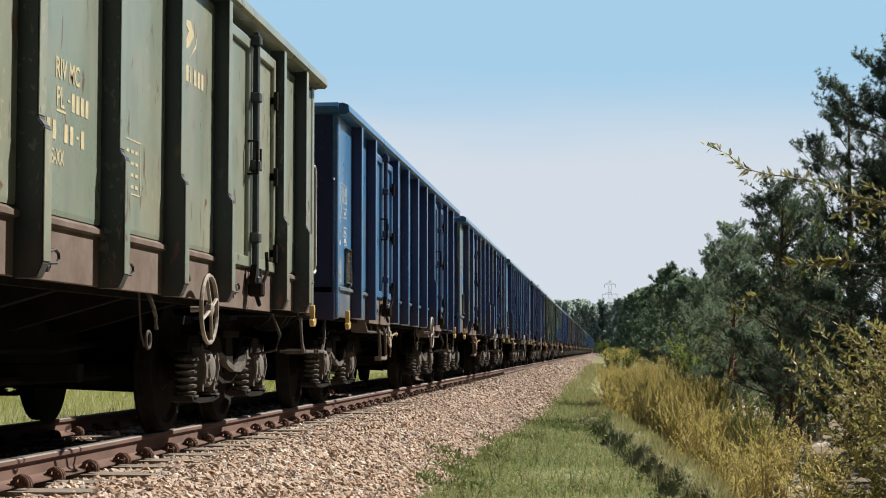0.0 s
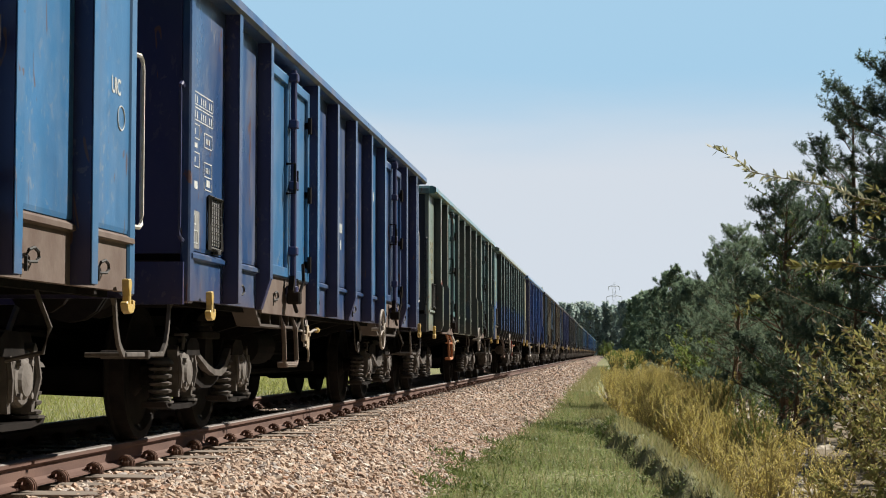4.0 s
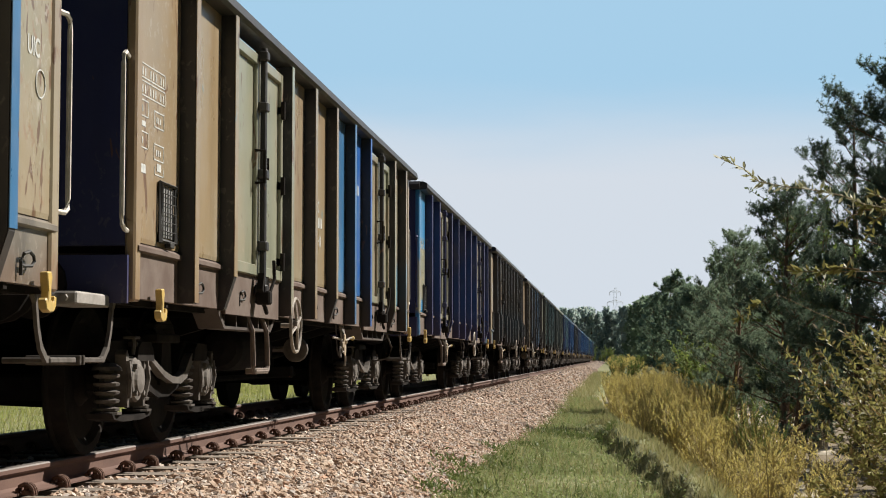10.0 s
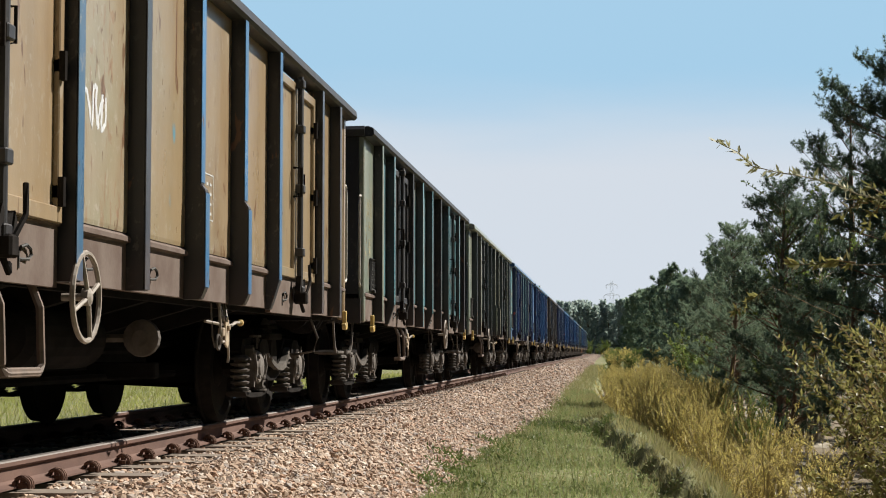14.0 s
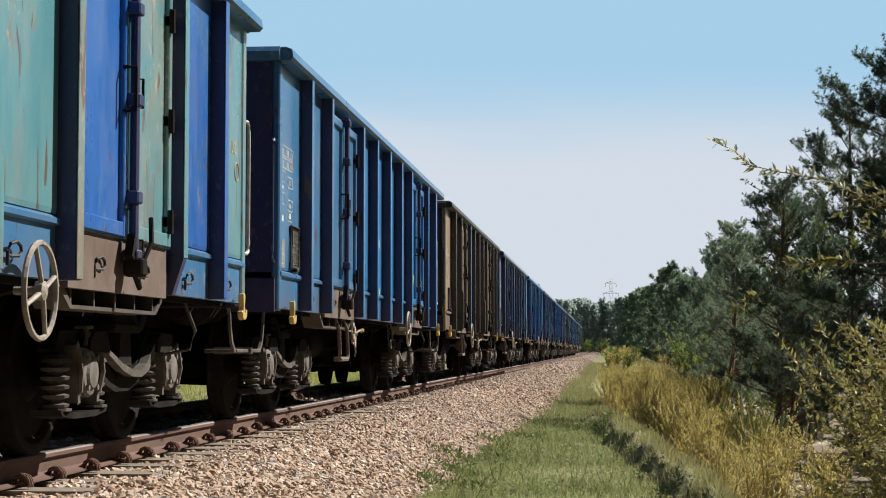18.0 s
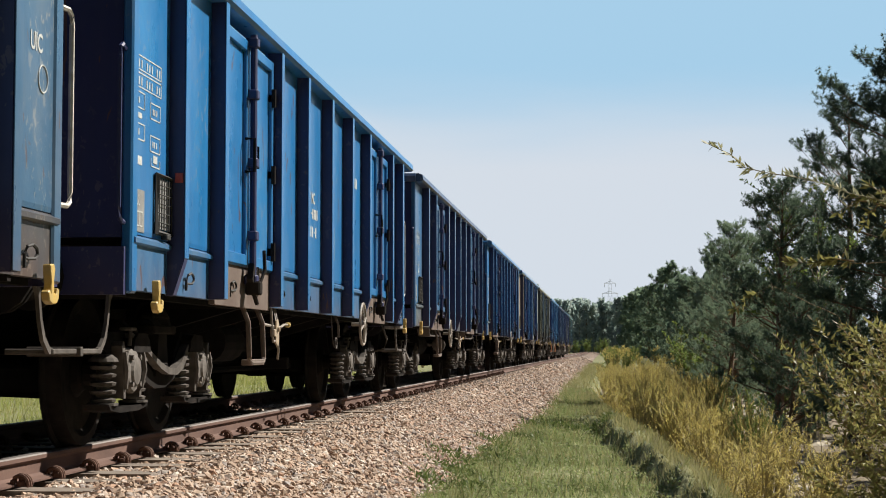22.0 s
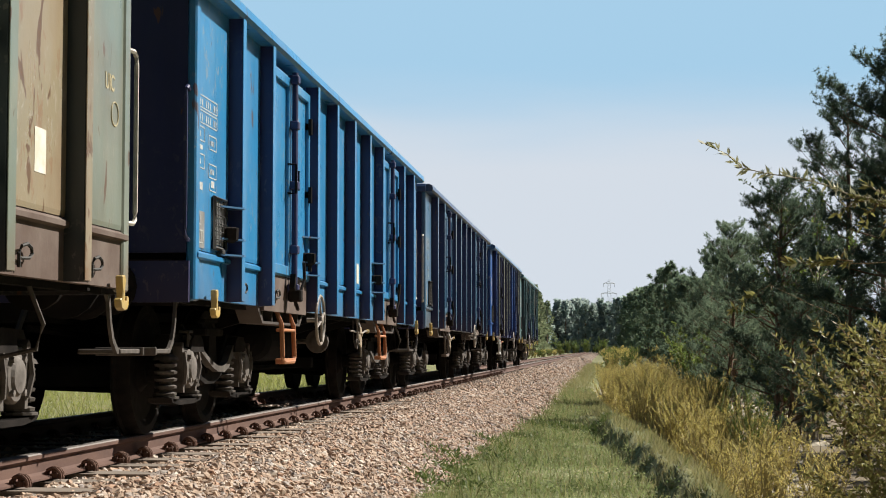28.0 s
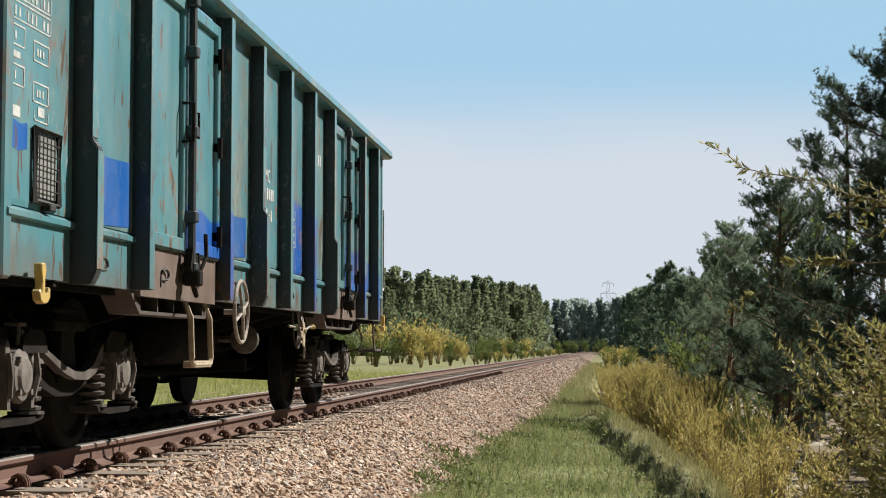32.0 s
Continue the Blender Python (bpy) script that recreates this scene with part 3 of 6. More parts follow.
def hook_mesh():
    """A bent rod for lashing ropes."""
    def make(bm):
        x = W + 0.012
        pts = [(x, -0.02, 0.965), (x, -0.02, 1.03), (x + 0.01, -0.01, 1.062), (x + 0.015, 0.05, 1.075), (x + 0.015, 0.10, 1.06), (x + 0.015, 0.115, 1.035), (x + 0.01, 0.09, 1.012), (x, 0.02, 1.008), (x, -0.02, 1.01)]
        tube(bm, pts, 0.0085, 6)
    return shared("rope_hook|", make)


def side_parts(wagon, side, plan, kind, detail):
    """One long side: sill, panels, doors, ribs. side 0 faces +x, side 1 is turned about the middle."""
    turn = pose(0, 0, 0) if side == 0 else pose(0, LENGTH, 0, 0, 0, 180)

    def put(name, me, mat, y=0.0, z=0.0, parent=None, label=""):
        o = part(name, me, mat, parent or wagon, label)
        o.matrix_basis = Matrix.Translation((0, y, z)) if parent else turn @ Matrix.Translation((0, y, z))
        return o

    def sill(bm):
        prism(bm, [(W - 0.06, SILL), (W - 0.006, SILL), (W - 0.006, FLOOR - 0.035), (W + 0.022, FLOOR - 0.025), (W + 0.022, FLOOR + 0.0), (W - 0.006, FLOOR + 0.018), (W - 0.06, FLOOR + 0.018)], 0.04, LENGTH - 0.04)

    def chord(bm):
        prism(bm, [(W - 0.05, TOP - 0.10), (W + 0.10, TOP - 0.10), (W + 0.125, TOP - 0.075), (W + 0.115, TOP - 0.01), (W + 0.06, TOP + 0.012), (W - 0.05, TOP)], -0.04, LENGTH + 0.04)
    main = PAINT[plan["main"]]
    put("side_sill", shared("side_sill|", sill), plan["sill"])
    put("top_rail", shared("top_rail|", chord), PAINT[plan["rail"]])
    seq = plan["panels"]
    posts = [0.0] + POSTS[kind] + [LENGTH]
    d = door_meshes()
    k = 0
    for i, (a, b) in enumerate(zip(posts, posts[1:])):
        j = i if side == 0 else len(posts) - 2 - i
        letter = seq[j % len(seq)]
        door = b - a > 1.7 and kind != "B" or (kind == "B" and i == 1)
        if door and kind != "B":
            a += (b - a - 1.98) / 2
            put("door_sill", d["sill"], GRIMESILL if plan["sill"] is PAINT["s"] else SILL_RUST, a + 0.06, label="rust-brown sill plate under the doors")
            for n, off in ((0, 0.075), (1, 1.005)):
                leaf = put("door_leaf", d["leaf"], PAINT[plan.get("door", letter) if n == 0 else plan.get("door2", plan.get("door", letter))], a + off)
                if side == 0 or detail:
                    for z in (1.35, 1.95, 2.55):
                        put("hinge", d["hinge"], FRAME, 0.005 if n == 0 else 0.85, z, leaf)
            bar = put("lock_bar", d["bar"], main, a + 0.99)
            put("handle", d["handle"], FRAME, 0, 0, bar)
            put("handle", d["grip"], FRAME, 0, 0, bar)
            put("latch", d["latch"], FRAME, 0, 0, bar, "dark greasy door latch")
        else:
            w = b - a
            put("side_panel", panel_mesh(w), PAINT[letter], a)
            if door:
                def hatch(bm):
                    box(bm, W, W + 0.035, 0.1, w - 0.1, FLOOR + 0.0, 2.12, 0.01)
                    box(bm, W + 0.03, W + 0.05, 0.2, w - 0.2, FLOOR + 0.1, 2.02, 0.008)
                put("hatch", shared("hatch|", hatch), PAINT[letter], a)
    for i, y in enumerate(posts[1:-1]):
        foot = 2 if kind == "B" else (1 if plan["feet"][i % len(plan["feet"])] == "1" else (2 if plan["feet"][i % len(plan["feet"])] == "2" else 0))
        # post sides take the shade-darkened paint, outer strips the lit panel paint
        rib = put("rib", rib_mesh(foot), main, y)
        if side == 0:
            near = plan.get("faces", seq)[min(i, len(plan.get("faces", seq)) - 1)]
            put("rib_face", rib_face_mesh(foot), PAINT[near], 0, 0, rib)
            wide = (posts[i + 2] - y) > 1.7
            for off in (0.55, 1.40) if wide and kind != "B" else (0.38,):
                put("rope_hook", hook_mesh(), BLACK, y + off)
    for y in (0.0, LENGTH - 0.10):
        def post(bm):
            box(bm, W - 0.048, W + 0.012, -0.008, 0.108, SILL - 0.02, TOP - 0.09, 0.012)
        put("corner_post", shared("corner_post|", post), PAINT[seq[0] if (y == 0) == (side == 0) else seq[-1]], y)


def end_parts(wagon, plan):
    """The two end walls with their beams, buffers, couplings, hoses and handrails."""
    main = PAINT[plan["main"]]
    def wall(bm):
        box(bm, -W + 0.05, W - 0.05, 0.0, 0.05, FLOOR, TOP - 0.08)
    def chord(bm):
        prism(bm, [(-0.08, TOP - 0.10), (-0.10, TOP - 0.03), (-0.06, TOP + 0.012), (0.06, TOP + 0.008), (0.06, TOP - 0.10)], -W - 0.02, W + 0.02, "x")
    def beam(bm):
        prism(bm, [(-0.05, 0.90), (-0.05, 1.165), (-0.004, 1.165), (-0.004, 0.90)], -W + 0.02, W - 0.02, "x")
    def buffer(bm):
        lathe(bm, [(-0.62, 0.19), (-0.605, 0.225), (-0.575, 0.225), (-0.56, 0.09), (-0.34, 0.085), (-0.33, 0.13), (-0.10, 0.14), (-0.09, 0.19), (-0.05, 0.19)], (0, 0, 0), 16, "y")
    def coupling(bm):
        tube(bm, [(0, 0.1, 1.0), (0, -0.25, 1.0)], 0.05, 8)
        tube(bm, [(0.06, -0.2, 1.0), (0.06, -0.4, 0.86), (0.0, -0.58, 0.9)], 0.022, 6)
        tube(bm, [(-0.06, -0.2, 1.0), (-0.06, -0.4, 0.86), (0.0, -0.58, 0.9)], 0.022, 6)
    def hose(bm):
        tube(bm, [(0.38, 0.02, 0.92), (0.38, -0.14, 0.90), (0.36, -0.26, 0.72), (0.34, -0.42, 0.58), (0.33, -0.56, 0.62)], 0.022, 6)
    def rail(bm):
        x = W - 0.01
        tube(bm, [(x - 0.03, 0.02, 1.30), (x, -0.15, 1.30), (x, -0.19, 1.32), (x, -0.20, 1.37), (x, -0.20, 2.20), (x, -0.19, 2.25), (x, -0.15, 2.27), (x - 0.03, 0.02, 2.27)], 0.014, 6)
    def step(bm):
        prism(bm, [(0.02, 0.90), (-0.02, 0.86), (-0.05, 0.74), (-0.10, 0.64), (-0.19, 0.575), (-0.24, 0.575), (-0.24, 0.605), (-0.20, 0.61), (-0.13, 0.66), (-0.08, 0.75), (-0.04, 0.90)], W - 0.12, W - 0.10, "x")
        box(bm, W - 0.34, W - 0.09, -0.62, -0.22, 0.572, 0.602, 0.006)
        box(bm, W - 0.36, W - 0.07, -0.64, -0.62, 0.562, 0.612, 0.004)
    def lug(bm):
        prism(bm, [(0.015, 0.99), (0.07, 0.995), (0.085, 0.965), (0.07, 0.92), (0.07, 0.865), (0.11, 0.855), (0.125, 0.885), (0.145, 0.88), (0.14, 0.835), (0.11, 0.81), (0.05, 0.805), (0.01, 0.82), (-0.01, 0.86), (0.01, 0.875), (0.03, 0.86), (0.035, 0.90), (0.02, 0.95)], 0, 0.04, "x")
        bmesh.ops.bevel(bm, geom=list(bm.edges), offset=0.005, segments=1, affect="EDGES")
    for far in (0, 1):
        turn = pose(0, 0, 0) if not far else pose(0, LENGTH, 0, 0, 0, 180)
        def put(name, me, mat, m=Matrix(), label=""):
            o = part(name, me, mat, wagon, label)
            o.matrix_basis = turn @ m
            return o
        # end wall and beam: shade of this unlit side is in the paint
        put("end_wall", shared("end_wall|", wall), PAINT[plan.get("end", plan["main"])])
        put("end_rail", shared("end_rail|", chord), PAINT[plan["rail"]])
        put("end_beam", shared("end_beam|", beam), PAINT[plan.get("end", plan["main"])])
        for x in (-0.875, 0.875):
            put("buffer", shared("buffer|", buffer), FRAME, Matrix.Translation((x, 0, 1.0)), "black round buffer with a sprung plunger")
        put("coupling", shared("coupling|", coupling), FRAME)
        put("air_hose", shared("air_hose|", hose), BLACK, label="black rubber brake hose")
        for name, make, mat, words in (("handrail", rail, PALE if (far or plan.get("pale", 0)) else main, "pale bent-rod handrail" if (far or plan.get("pale", 0)) else ""), ("shunter_step", step, BOGIE, "")):
            o = part(name, shared(name + "|", make), mat, wagon, words)
            if far:
                o.matrix_basis = Matrix.Translation((0, LENGTH, 0)) @ Matrix.Diagonal((1, -1, 1, 1))
    if plan.get("block"):
        def block(bm):
            box(bm, 1.08, 1.30, -0.62, -0.02, 0.875, 0.945, 0.01)
            for x in (1.14, 1.24):
                lathe(bm, [(-0.65, 0.004), (-0.648, 0.02), (-0.62, 0.02)], (x, 0, 0.91), 6, "y")
        part("bolted_block", shared("bolted_block|", block), GREYBLOCK, wagon, "pale grey bolted step block")
    for y in (0.33, LENGTH - 0.33):
        o = part("lashing_hook", shared("lashing_hook|", lug), YELLOW if plan.get("hook", 1) else main, wagon, "yellow-painted cast hook under the sill" if plan.get("hook", 1) else "")
        o.matrix_basis = Matrix.Translation((W + 0.03, y, 0))


def bogie_meshes():
    def bolster(bm):
        box(bm, -0.95, 0.95, -0.20, 0.20, 0.55, 0.80, 0.02)
    def end_beam(bm):
        box(bm, -0.95, 0.95, -0.05, 0.05, 0.52, 0.64, 0.01)
    def frame_a(bm):
        side = [(-1.30, 0.60), (-1.22, 0.70), (-0.55, 0.72), (-0.30, 0.50), (-0.12, 0.43), (0.12, 0.43), (0.30, 0.50), (0.55, 0.72), (1.22, 0.70), (1.30, 0.60), (1.22, 0.57), (0.62, 0.57), (0.40, 0.40), (0.14, 0.34), (-0.14, 0.34), (-0.40, 0.40), (-0.62, 0.57), (-1.22, 0.57)]
        prism(bm, side, 0.95, 1.05, "x")
        box(bm, 0.97, 1.09, -0.28, 0.28, 0.70, 0.76, 0.01)
        prism(bm, [(-0.16, 0.42), (0.16, 0.42), (0.10, 0.72), (-0.10, 0.72)], 1.0, 1.07, "x")
        for y in (-0.72, 0.72):
            prism(bm, [(y - 0.20, 0.58), (y + 0.20, 0.58), (y + 0.17, 0.66), (y + 0.10, 0.70), (y - 0.10, 0.70), (y - 0.17, 0.66)], 1.0, 1.13, "x")
    def frame_b(bm):
        prism(bm, [(-1.15, 0.55), (-1.05, 0.66), (-0.45, 0.74), (0.45, 0.74), (1.05, 0.66), (1.15, 0.55), (0.95, 0.50), (0.5, 0.26), (-0.5, 0.26), (-0.95, 0.50)], 0.93, 1.07, "x")
        for y in (-0.32, 0.32):
            prism(bm, [(y - 0.06, 0.28), (y + 0.06, 0.28), (y + 0.11, 0.72), (y - 0.11, 0.72)], 1.06, 1.11, "x")
    def crescent(bm):
        top = [(-0.88, 0.70), (-0.55, 0.615), (-0.2, 0.515), (0.0, 0.478), (0.18, 0.47), (0.34, 0.51), (0.48, 0.61), (0.62, 0.665)]
        low = [(0.64, 0.63), (0.52, 0.555), (0.38, 0.46), (0.22, 0.425), (0.0, 0.432), (-0.2, 0.472), (-0.55, 0.585), (-0.88, 0.67)]
        prism(bm, top + low, 1.06, 1.115, "x")
    def hanger(bm):
        tube(bm, [(1.10, -0.92, 0.62), (1.105, -0.915, 0.67), (1.10, -0.90, 0.72)], 0.014, 6)
        box(bm, 1.05, 1.13, -0.97, -0.85, 0.715, 0.735, 0.006)
    def axlebox(bm):
        box(bm, 0.93, 1.10, -0.15, 0.15, 0.34, 0.58, 0.035)
        box(bm, 0.96, 1.11, -0.17, 0.17, 0.575, 0.61, 0.012)
        for y, lean in ((-0.175, -0.03), (0.175, 0.03)):
            prism(bm, [(y - 0.022, 0.30), (y + 0.022, 0.30), (y + 0.03 + lean, 0.62), (y + lean, 0.65), (y - 0.03 + lean, 0.62)], 0.99, 1.12, "x")
            tube(bm, [(1.12, y, 0.36), (1.135, y + lean, 0.47), (1.12, y + lean, 0.58)], 0.02, 6)
    def saddle(bm):
        prism(bm, [(-0.44, 0.27), (-0.40, 0.235), (-0.2, 0.215), (0.2, 0.215), (0.40, 0.235), (0.44, 0.27), (0.38, 0.262), (0.2, 0.245), (-0.2, 0.245), (-0.38, 0.262)], 0.93, 1.10, "x")
    def cover(bm):
        lathe(bm, [(1.09, 0.14), (1.115, 0.14), (1.13, 0.125), (1.135, 0.10), (1.15, 0.085), (1.16, 0.03)], (0, 0, 0.465), 18, "x")
        for k in range(4):
            t = radians(45 + 90 * k)
            lathe(bm, [(1.115, 0.018), (1.15, 0.018), (1.152, 0.004)], (0, 0.116 * math.cos(t), 0.465 + 0.116 * math.sin(t)), 6, "x")
    def spring(bm):
        for k in range(5):
            lathe(bm, [(0, 0.055), (0.008, 0.078), (0.024, 0.082), (0.032, 0.055)], (1.03, 0, 0.275 + 0.05 * k), 12, "z")
        lathe(bm, [(0, 0.045), (0.27, 0.045)], (1.03, 0, 0.265), 8, "z")
        lathe(bm, [(0, 0.095), (0.014, 0.095)], (1.03, 0, 0.262), 12, "z")
        lathe(bm, [(0, 0.095), (0.02, 0.085), (0.045, 0.05)], (1.03, 0, 0.525), 12, "z")
    def wheelset(bm):
        for s in (1, -1):
            prof = [(0.68, 0.30), (0.675, 0.47), (0.69, 0.49), (0.705, 0.488), (0.715, 0.462), (0.81, 0.455), (0.81, 0.40), (0.775, 0.36), (0.765, 0.16), (0.80, 0.12), (0.82, 0.11), (0.82, 0.085)]
            lathe(bm, [(s * a, r) for a, r in prof], (0, 0, 0), 32, "x")
        lathe(bm, [(-1.0, 0.075), (-0.82, 0.085), (-0.5, 0.075), (0.5, 0.075), (0.82, 0.085), (1.0, 0.075)], (0, 0, 0), 10, "x")
    def rigging(bm):
        tube(bm, [(1.06, -0.95, 0.78), (1.08, -0.5, 0.60), (1.07, -0.1, 0.50), (1.07, 0.1, 0.50)], 0.012, 5)
        box(bm, 0.98, 1.06, -0.22, 0.22, 0.80, 0.83, 0.008)
        box(bm, -0.9, 0.9, -0.03, 0.03, 0.30, 0.36)
        for y in (-0.42, 0.42):
            tube(bm, [(0.5, y, 0.3), (-0.5, y, 0.34)], 0.03, 6)
    return {n: shared(n + "|", f) for n, f in (("bogie", bolster), ("end_beam", end_beam), ("side_frame_a", frame_a), ("side_frame_b", frame_b), ("crescent", crescent), ("hanger", hanger), ("axlebox_cover", cover), ("axlebox", axlebox), ("saddle", saddle), ("spring", spring), ("wheelset", wheelset), ("rigging", rigging))}


SPINNING = []
PLATE = simple("worn_plate", (0.42, 0.34, 0.24), (0.28, 0.22, 0.16), 16, 0.7)
BOXCOVER = simple("axlebox_dust", (0.19, 0.172, 0.158), (0.11, 0.097, 0.087), 9, 0.85, gloss=0.2)


def bogies(wagon, kind):
    g = bogie_meshes()
    for y in (2.05, 11.03):
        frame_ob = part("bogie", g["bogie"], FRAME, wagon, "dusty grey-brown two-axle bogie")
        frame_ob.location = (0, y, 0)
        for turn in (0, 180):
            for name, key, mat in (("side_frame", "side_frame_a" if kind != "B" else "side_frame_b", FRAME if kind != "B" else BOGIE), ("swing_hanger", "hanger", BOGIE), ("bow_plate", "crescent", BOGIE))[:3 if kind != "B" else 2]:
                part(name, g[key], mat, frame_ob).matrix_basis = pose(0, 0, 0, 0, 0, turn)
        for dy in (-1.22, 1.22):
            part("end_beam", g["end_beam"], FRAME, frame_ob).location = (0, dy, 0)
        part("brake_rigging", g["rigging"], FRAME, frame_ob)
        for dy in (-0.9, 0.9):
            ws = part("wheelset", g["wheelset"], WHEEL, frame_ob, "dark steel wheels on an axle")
            ws.location = (0, dy, 0.46)
            SPINNING.append((ws, wagon, dy))
            for turn in (0, 180):
                a = part("axlebox", g["axlebox"], BOGIE, frame_ob)
                a.matrix_basis = pose(0, dy, 0, 0, 0, turn)
                part("saddle_plate", g["saddle"], FRAME, frame_ob).matrix_basis = pose(0, dy, 0, 0, 0, turn)
                c = part("axlebox_cover", g["axlebox_cover"], BOXCOVER, frame_ob, "round dusty axlebox cover")
                c.matrix_basis = pose(0, dy, 0, 0, 0, turn)
                if kind != "B":
                    for sy in (-0.33, 0.33):
                        s = part("spring", g["spring"], BOGIE, frame_ob, "grey coil spring")
                        s.matrix_basis = pose(0, dy, 0, 0, 0, turn) @ Matrix.Translation((0, sy, 0))


def underframe(wagon, plan, kind):
    def sills(bm):
        box(bm, -0.30, 0.30, 0.1, LENGTH - 0.1, 0.78, FLOOR - 0.03)
        for y in (3.9, 5.2, 6.42, 7.7, 8.95):
            prism(bm, [(-W + 0.1, SILL + 0.02), (W - 0.1, SILL + 0.02), (0.5, 0.72), (-0.5, 0.72)], y - 0.05, y + 0.05)
        for s in (1, -1):
            box(bm, s * 1.28 - 0.03, s * 1.28 + 0.03, 0.1, LENGTH - 0.1, 0.90, FLOOR - 0.03)
    def girder(bm):
        box(bm, -0.30, 0.30, 3.3, 9.6, 0.46, 0.80, 0.01)
    def cradle(bm):
        box(bm, -0.62, 0.62, -0.62, 0.62, 0.36, 0.56, 0.02)
    def brake_beam(bm):
        box(bm, -0.66, 0.66, -0.12, 0.12, 0.34, 0.5, 0.02)
    def pull_rod(bm):
        tube(bm, [(0.02, 3.2, 0.42), (-0.18, 6.4, 0.40), (0.02, 9.6, 0.42)], 0.03, 6)
    def cross_lever(bm):
        box(bm, -0.68, 0.68, -0.06, 0.06, 0.40, 0.52, 0.01)
    # plain blocks added to close the gap seen beneath the floor
    part("centre_girder", shared("centre_girder|", girder), UNDERSHADE, wagon)
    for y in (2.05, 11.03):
        part("brake_cradle", shared("brake_cradle|", cradle), UNDERSHADE, wagon).location = (0, y, 0)
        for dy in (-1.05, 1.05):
            part("brake_beam", shared("brake_beam|", brake_beam), UNDERSHADE, wagon).location = (0, y + dy, 0)
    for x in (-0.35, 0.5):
        part("pull_rod", shared("pull_rod|", pull_rod), UNDERSHADE, wagon).location = (x, 0, 0)
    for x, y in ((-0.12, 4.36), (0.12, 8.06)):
        part("cross_lever", shared("cross_lever|", cross_lever), UNDERSHADE, wagon).location = (x, y, 0)
    def deck(bm):
        box(bm, -W + 0.04, W - 0.04, 0.05, LENGTH - 0.05, FLOOR - 0.04, FLOOR + 0.01)
    def bracket(bm):
        prism(bm, [(1.9, SILL), (2.12, 0.80), (3.73, 0.80), (3.95, SILL), (3.87, SILL), (3.70, 0.82), (2.15, 0.82), (1.98, SILL)], W - 0.20, W - 0.02, "x")
        for y in (2.16, 2.55, 2.93, 3.31, 3.69):
            box(bm, W - 0.18, W - 0.03, y - 0.01, y + 0.01, 0.815, SILL + 0.02)
    def cylinder(bm):
        lathe(bm, [(-0.42, 0.10), (-0.40, 0.17), (0.40, 0.17), (0.44, 0.10)], (0.62, 5.6, 0.66), 16, "y")
        lathe(bm, [(-0.5, 0.05), (-0.45, 0.14), (0.45, 0.14), (0.5, 0.05)], (-0.5, 7.6, 0.66), 14, "y")
        tube(bm, [(0.2, 0.4, 0.74), (0.5, 4.0, 0.60), (0.45, 8.6, 0.60), (0.2, 12.3, 0.74)], 0.025, 6)
    def wheel(bm):
        ring(bm, (0, 0, 0), 0.215, 0.014)
        for a in (20, 110, 200, 290):
            t = radians(a)
            tube(bm, [(0.01, 0.03 * math.cos(t), 0.03 * math.sin(t)), (0.0, 0.21 * math.cos(t), 0.21 * math.sin(t))], 0.012, 6)
        lathe(bm, [(-0.12, 0.02), (-0.02, 0.02), (-0.015, 0.045), (0.02, 0.045), (0.03, 0.02)], (0, 0, 0), 10, "x")
    def ladder(bm):
        w = 0.52
        tube(bm, [(W - 0.06, 0, SILL + 0.02), (W, 0.0, 0.80), (W + 0.01, 0.0, 0.54), (W + 0.01, 0.03, 0.505), (W + 0.01, 0.07, 0.50), (W + 0.01, w - 0.07, 0.50), (W + 0.01, w - 0.03, 0.505), (W + 0.01, w, 0.54), (W, w, 0.80), (W - 0.06, w, SILL + 0.02)], 0.02, 6)
        box(bm, W - 0.06, W + 0.025, 0.04, w - 0.04, 0.48, 0.525, 0.006)
    def tread(bm):
        box(bm, W - 0.05, W + 0.02, 0.01, 0.51, 0.745, 0.77, 0.006)
    def lever(bm):
        tube(bm, [(W - 0.07, -0.42, 0.80), (W - 0.05, -0.2, 0.79), (W - 0.03, 0.0, 0.78), (W - 0.01, 0.12, 0.78), (W, 0.20, 0.80), (W + 0.01, 0.30, 0.80)], 0.011, 6)
        tube(bm, [(W - 0.04, -0.14, 0.93), (W - 0.03, -0.13, 0.72), (W - 0.03, -0.10, 0.66), (W - 0.02, -0.02, 0.67)], 0.011, 6)
        tube(bm, [(W - 0.03, 0.08, 0.80), (W - 0.03, 0.09, 0.66), (W - 0.03, 0.12, 0.58), (W - 0.04, 0.14, 0.52)], 0.010, 6)
        for y in (0.0, 0.07):
            tube(bm, [(W - 0.06, y + 0.06, 0.94), (W - 0.03, y, 0.82)], 0.006, 5)
    def lever_plate(bm):
        prism(bm, [(-0.06, 0.65), (0.02, 0.62), (0.06, 0.66), (0.055, 0.80), (0.02, 0.84), (-0.05, 0.83)], W - 0.025, W - 0.012, "x")
        box(bm, W - 0.05, W - 0.012, -0.13, -0.06, 0.70, 0.76, 0.006)
        lathe(bm, [(W - 0.012, 0.022), (W + 0.006, 0.018), (W + 0.008, 0.004)], (0, 0.0, 0.76), 8, "x")
    def knob(bm):
        lathe(bm, [(-0.03, 0.01), (-0.018, 0.024), (0.018, 0.024), (0.03, 0.01)], (W + 0.01, 0.31, 0.80), 10, "y")
    def chain(bm):
        tube(bm, [(W - 0.06, 0, 0.93), (W - 0.05, 0.01, 0.70), (W - 0.04, 0.05, 0.62)], 0.007, 5)
        ring(bm, (W - 0.03, 0.10, 0.66), 0.05, 0.009, 14)
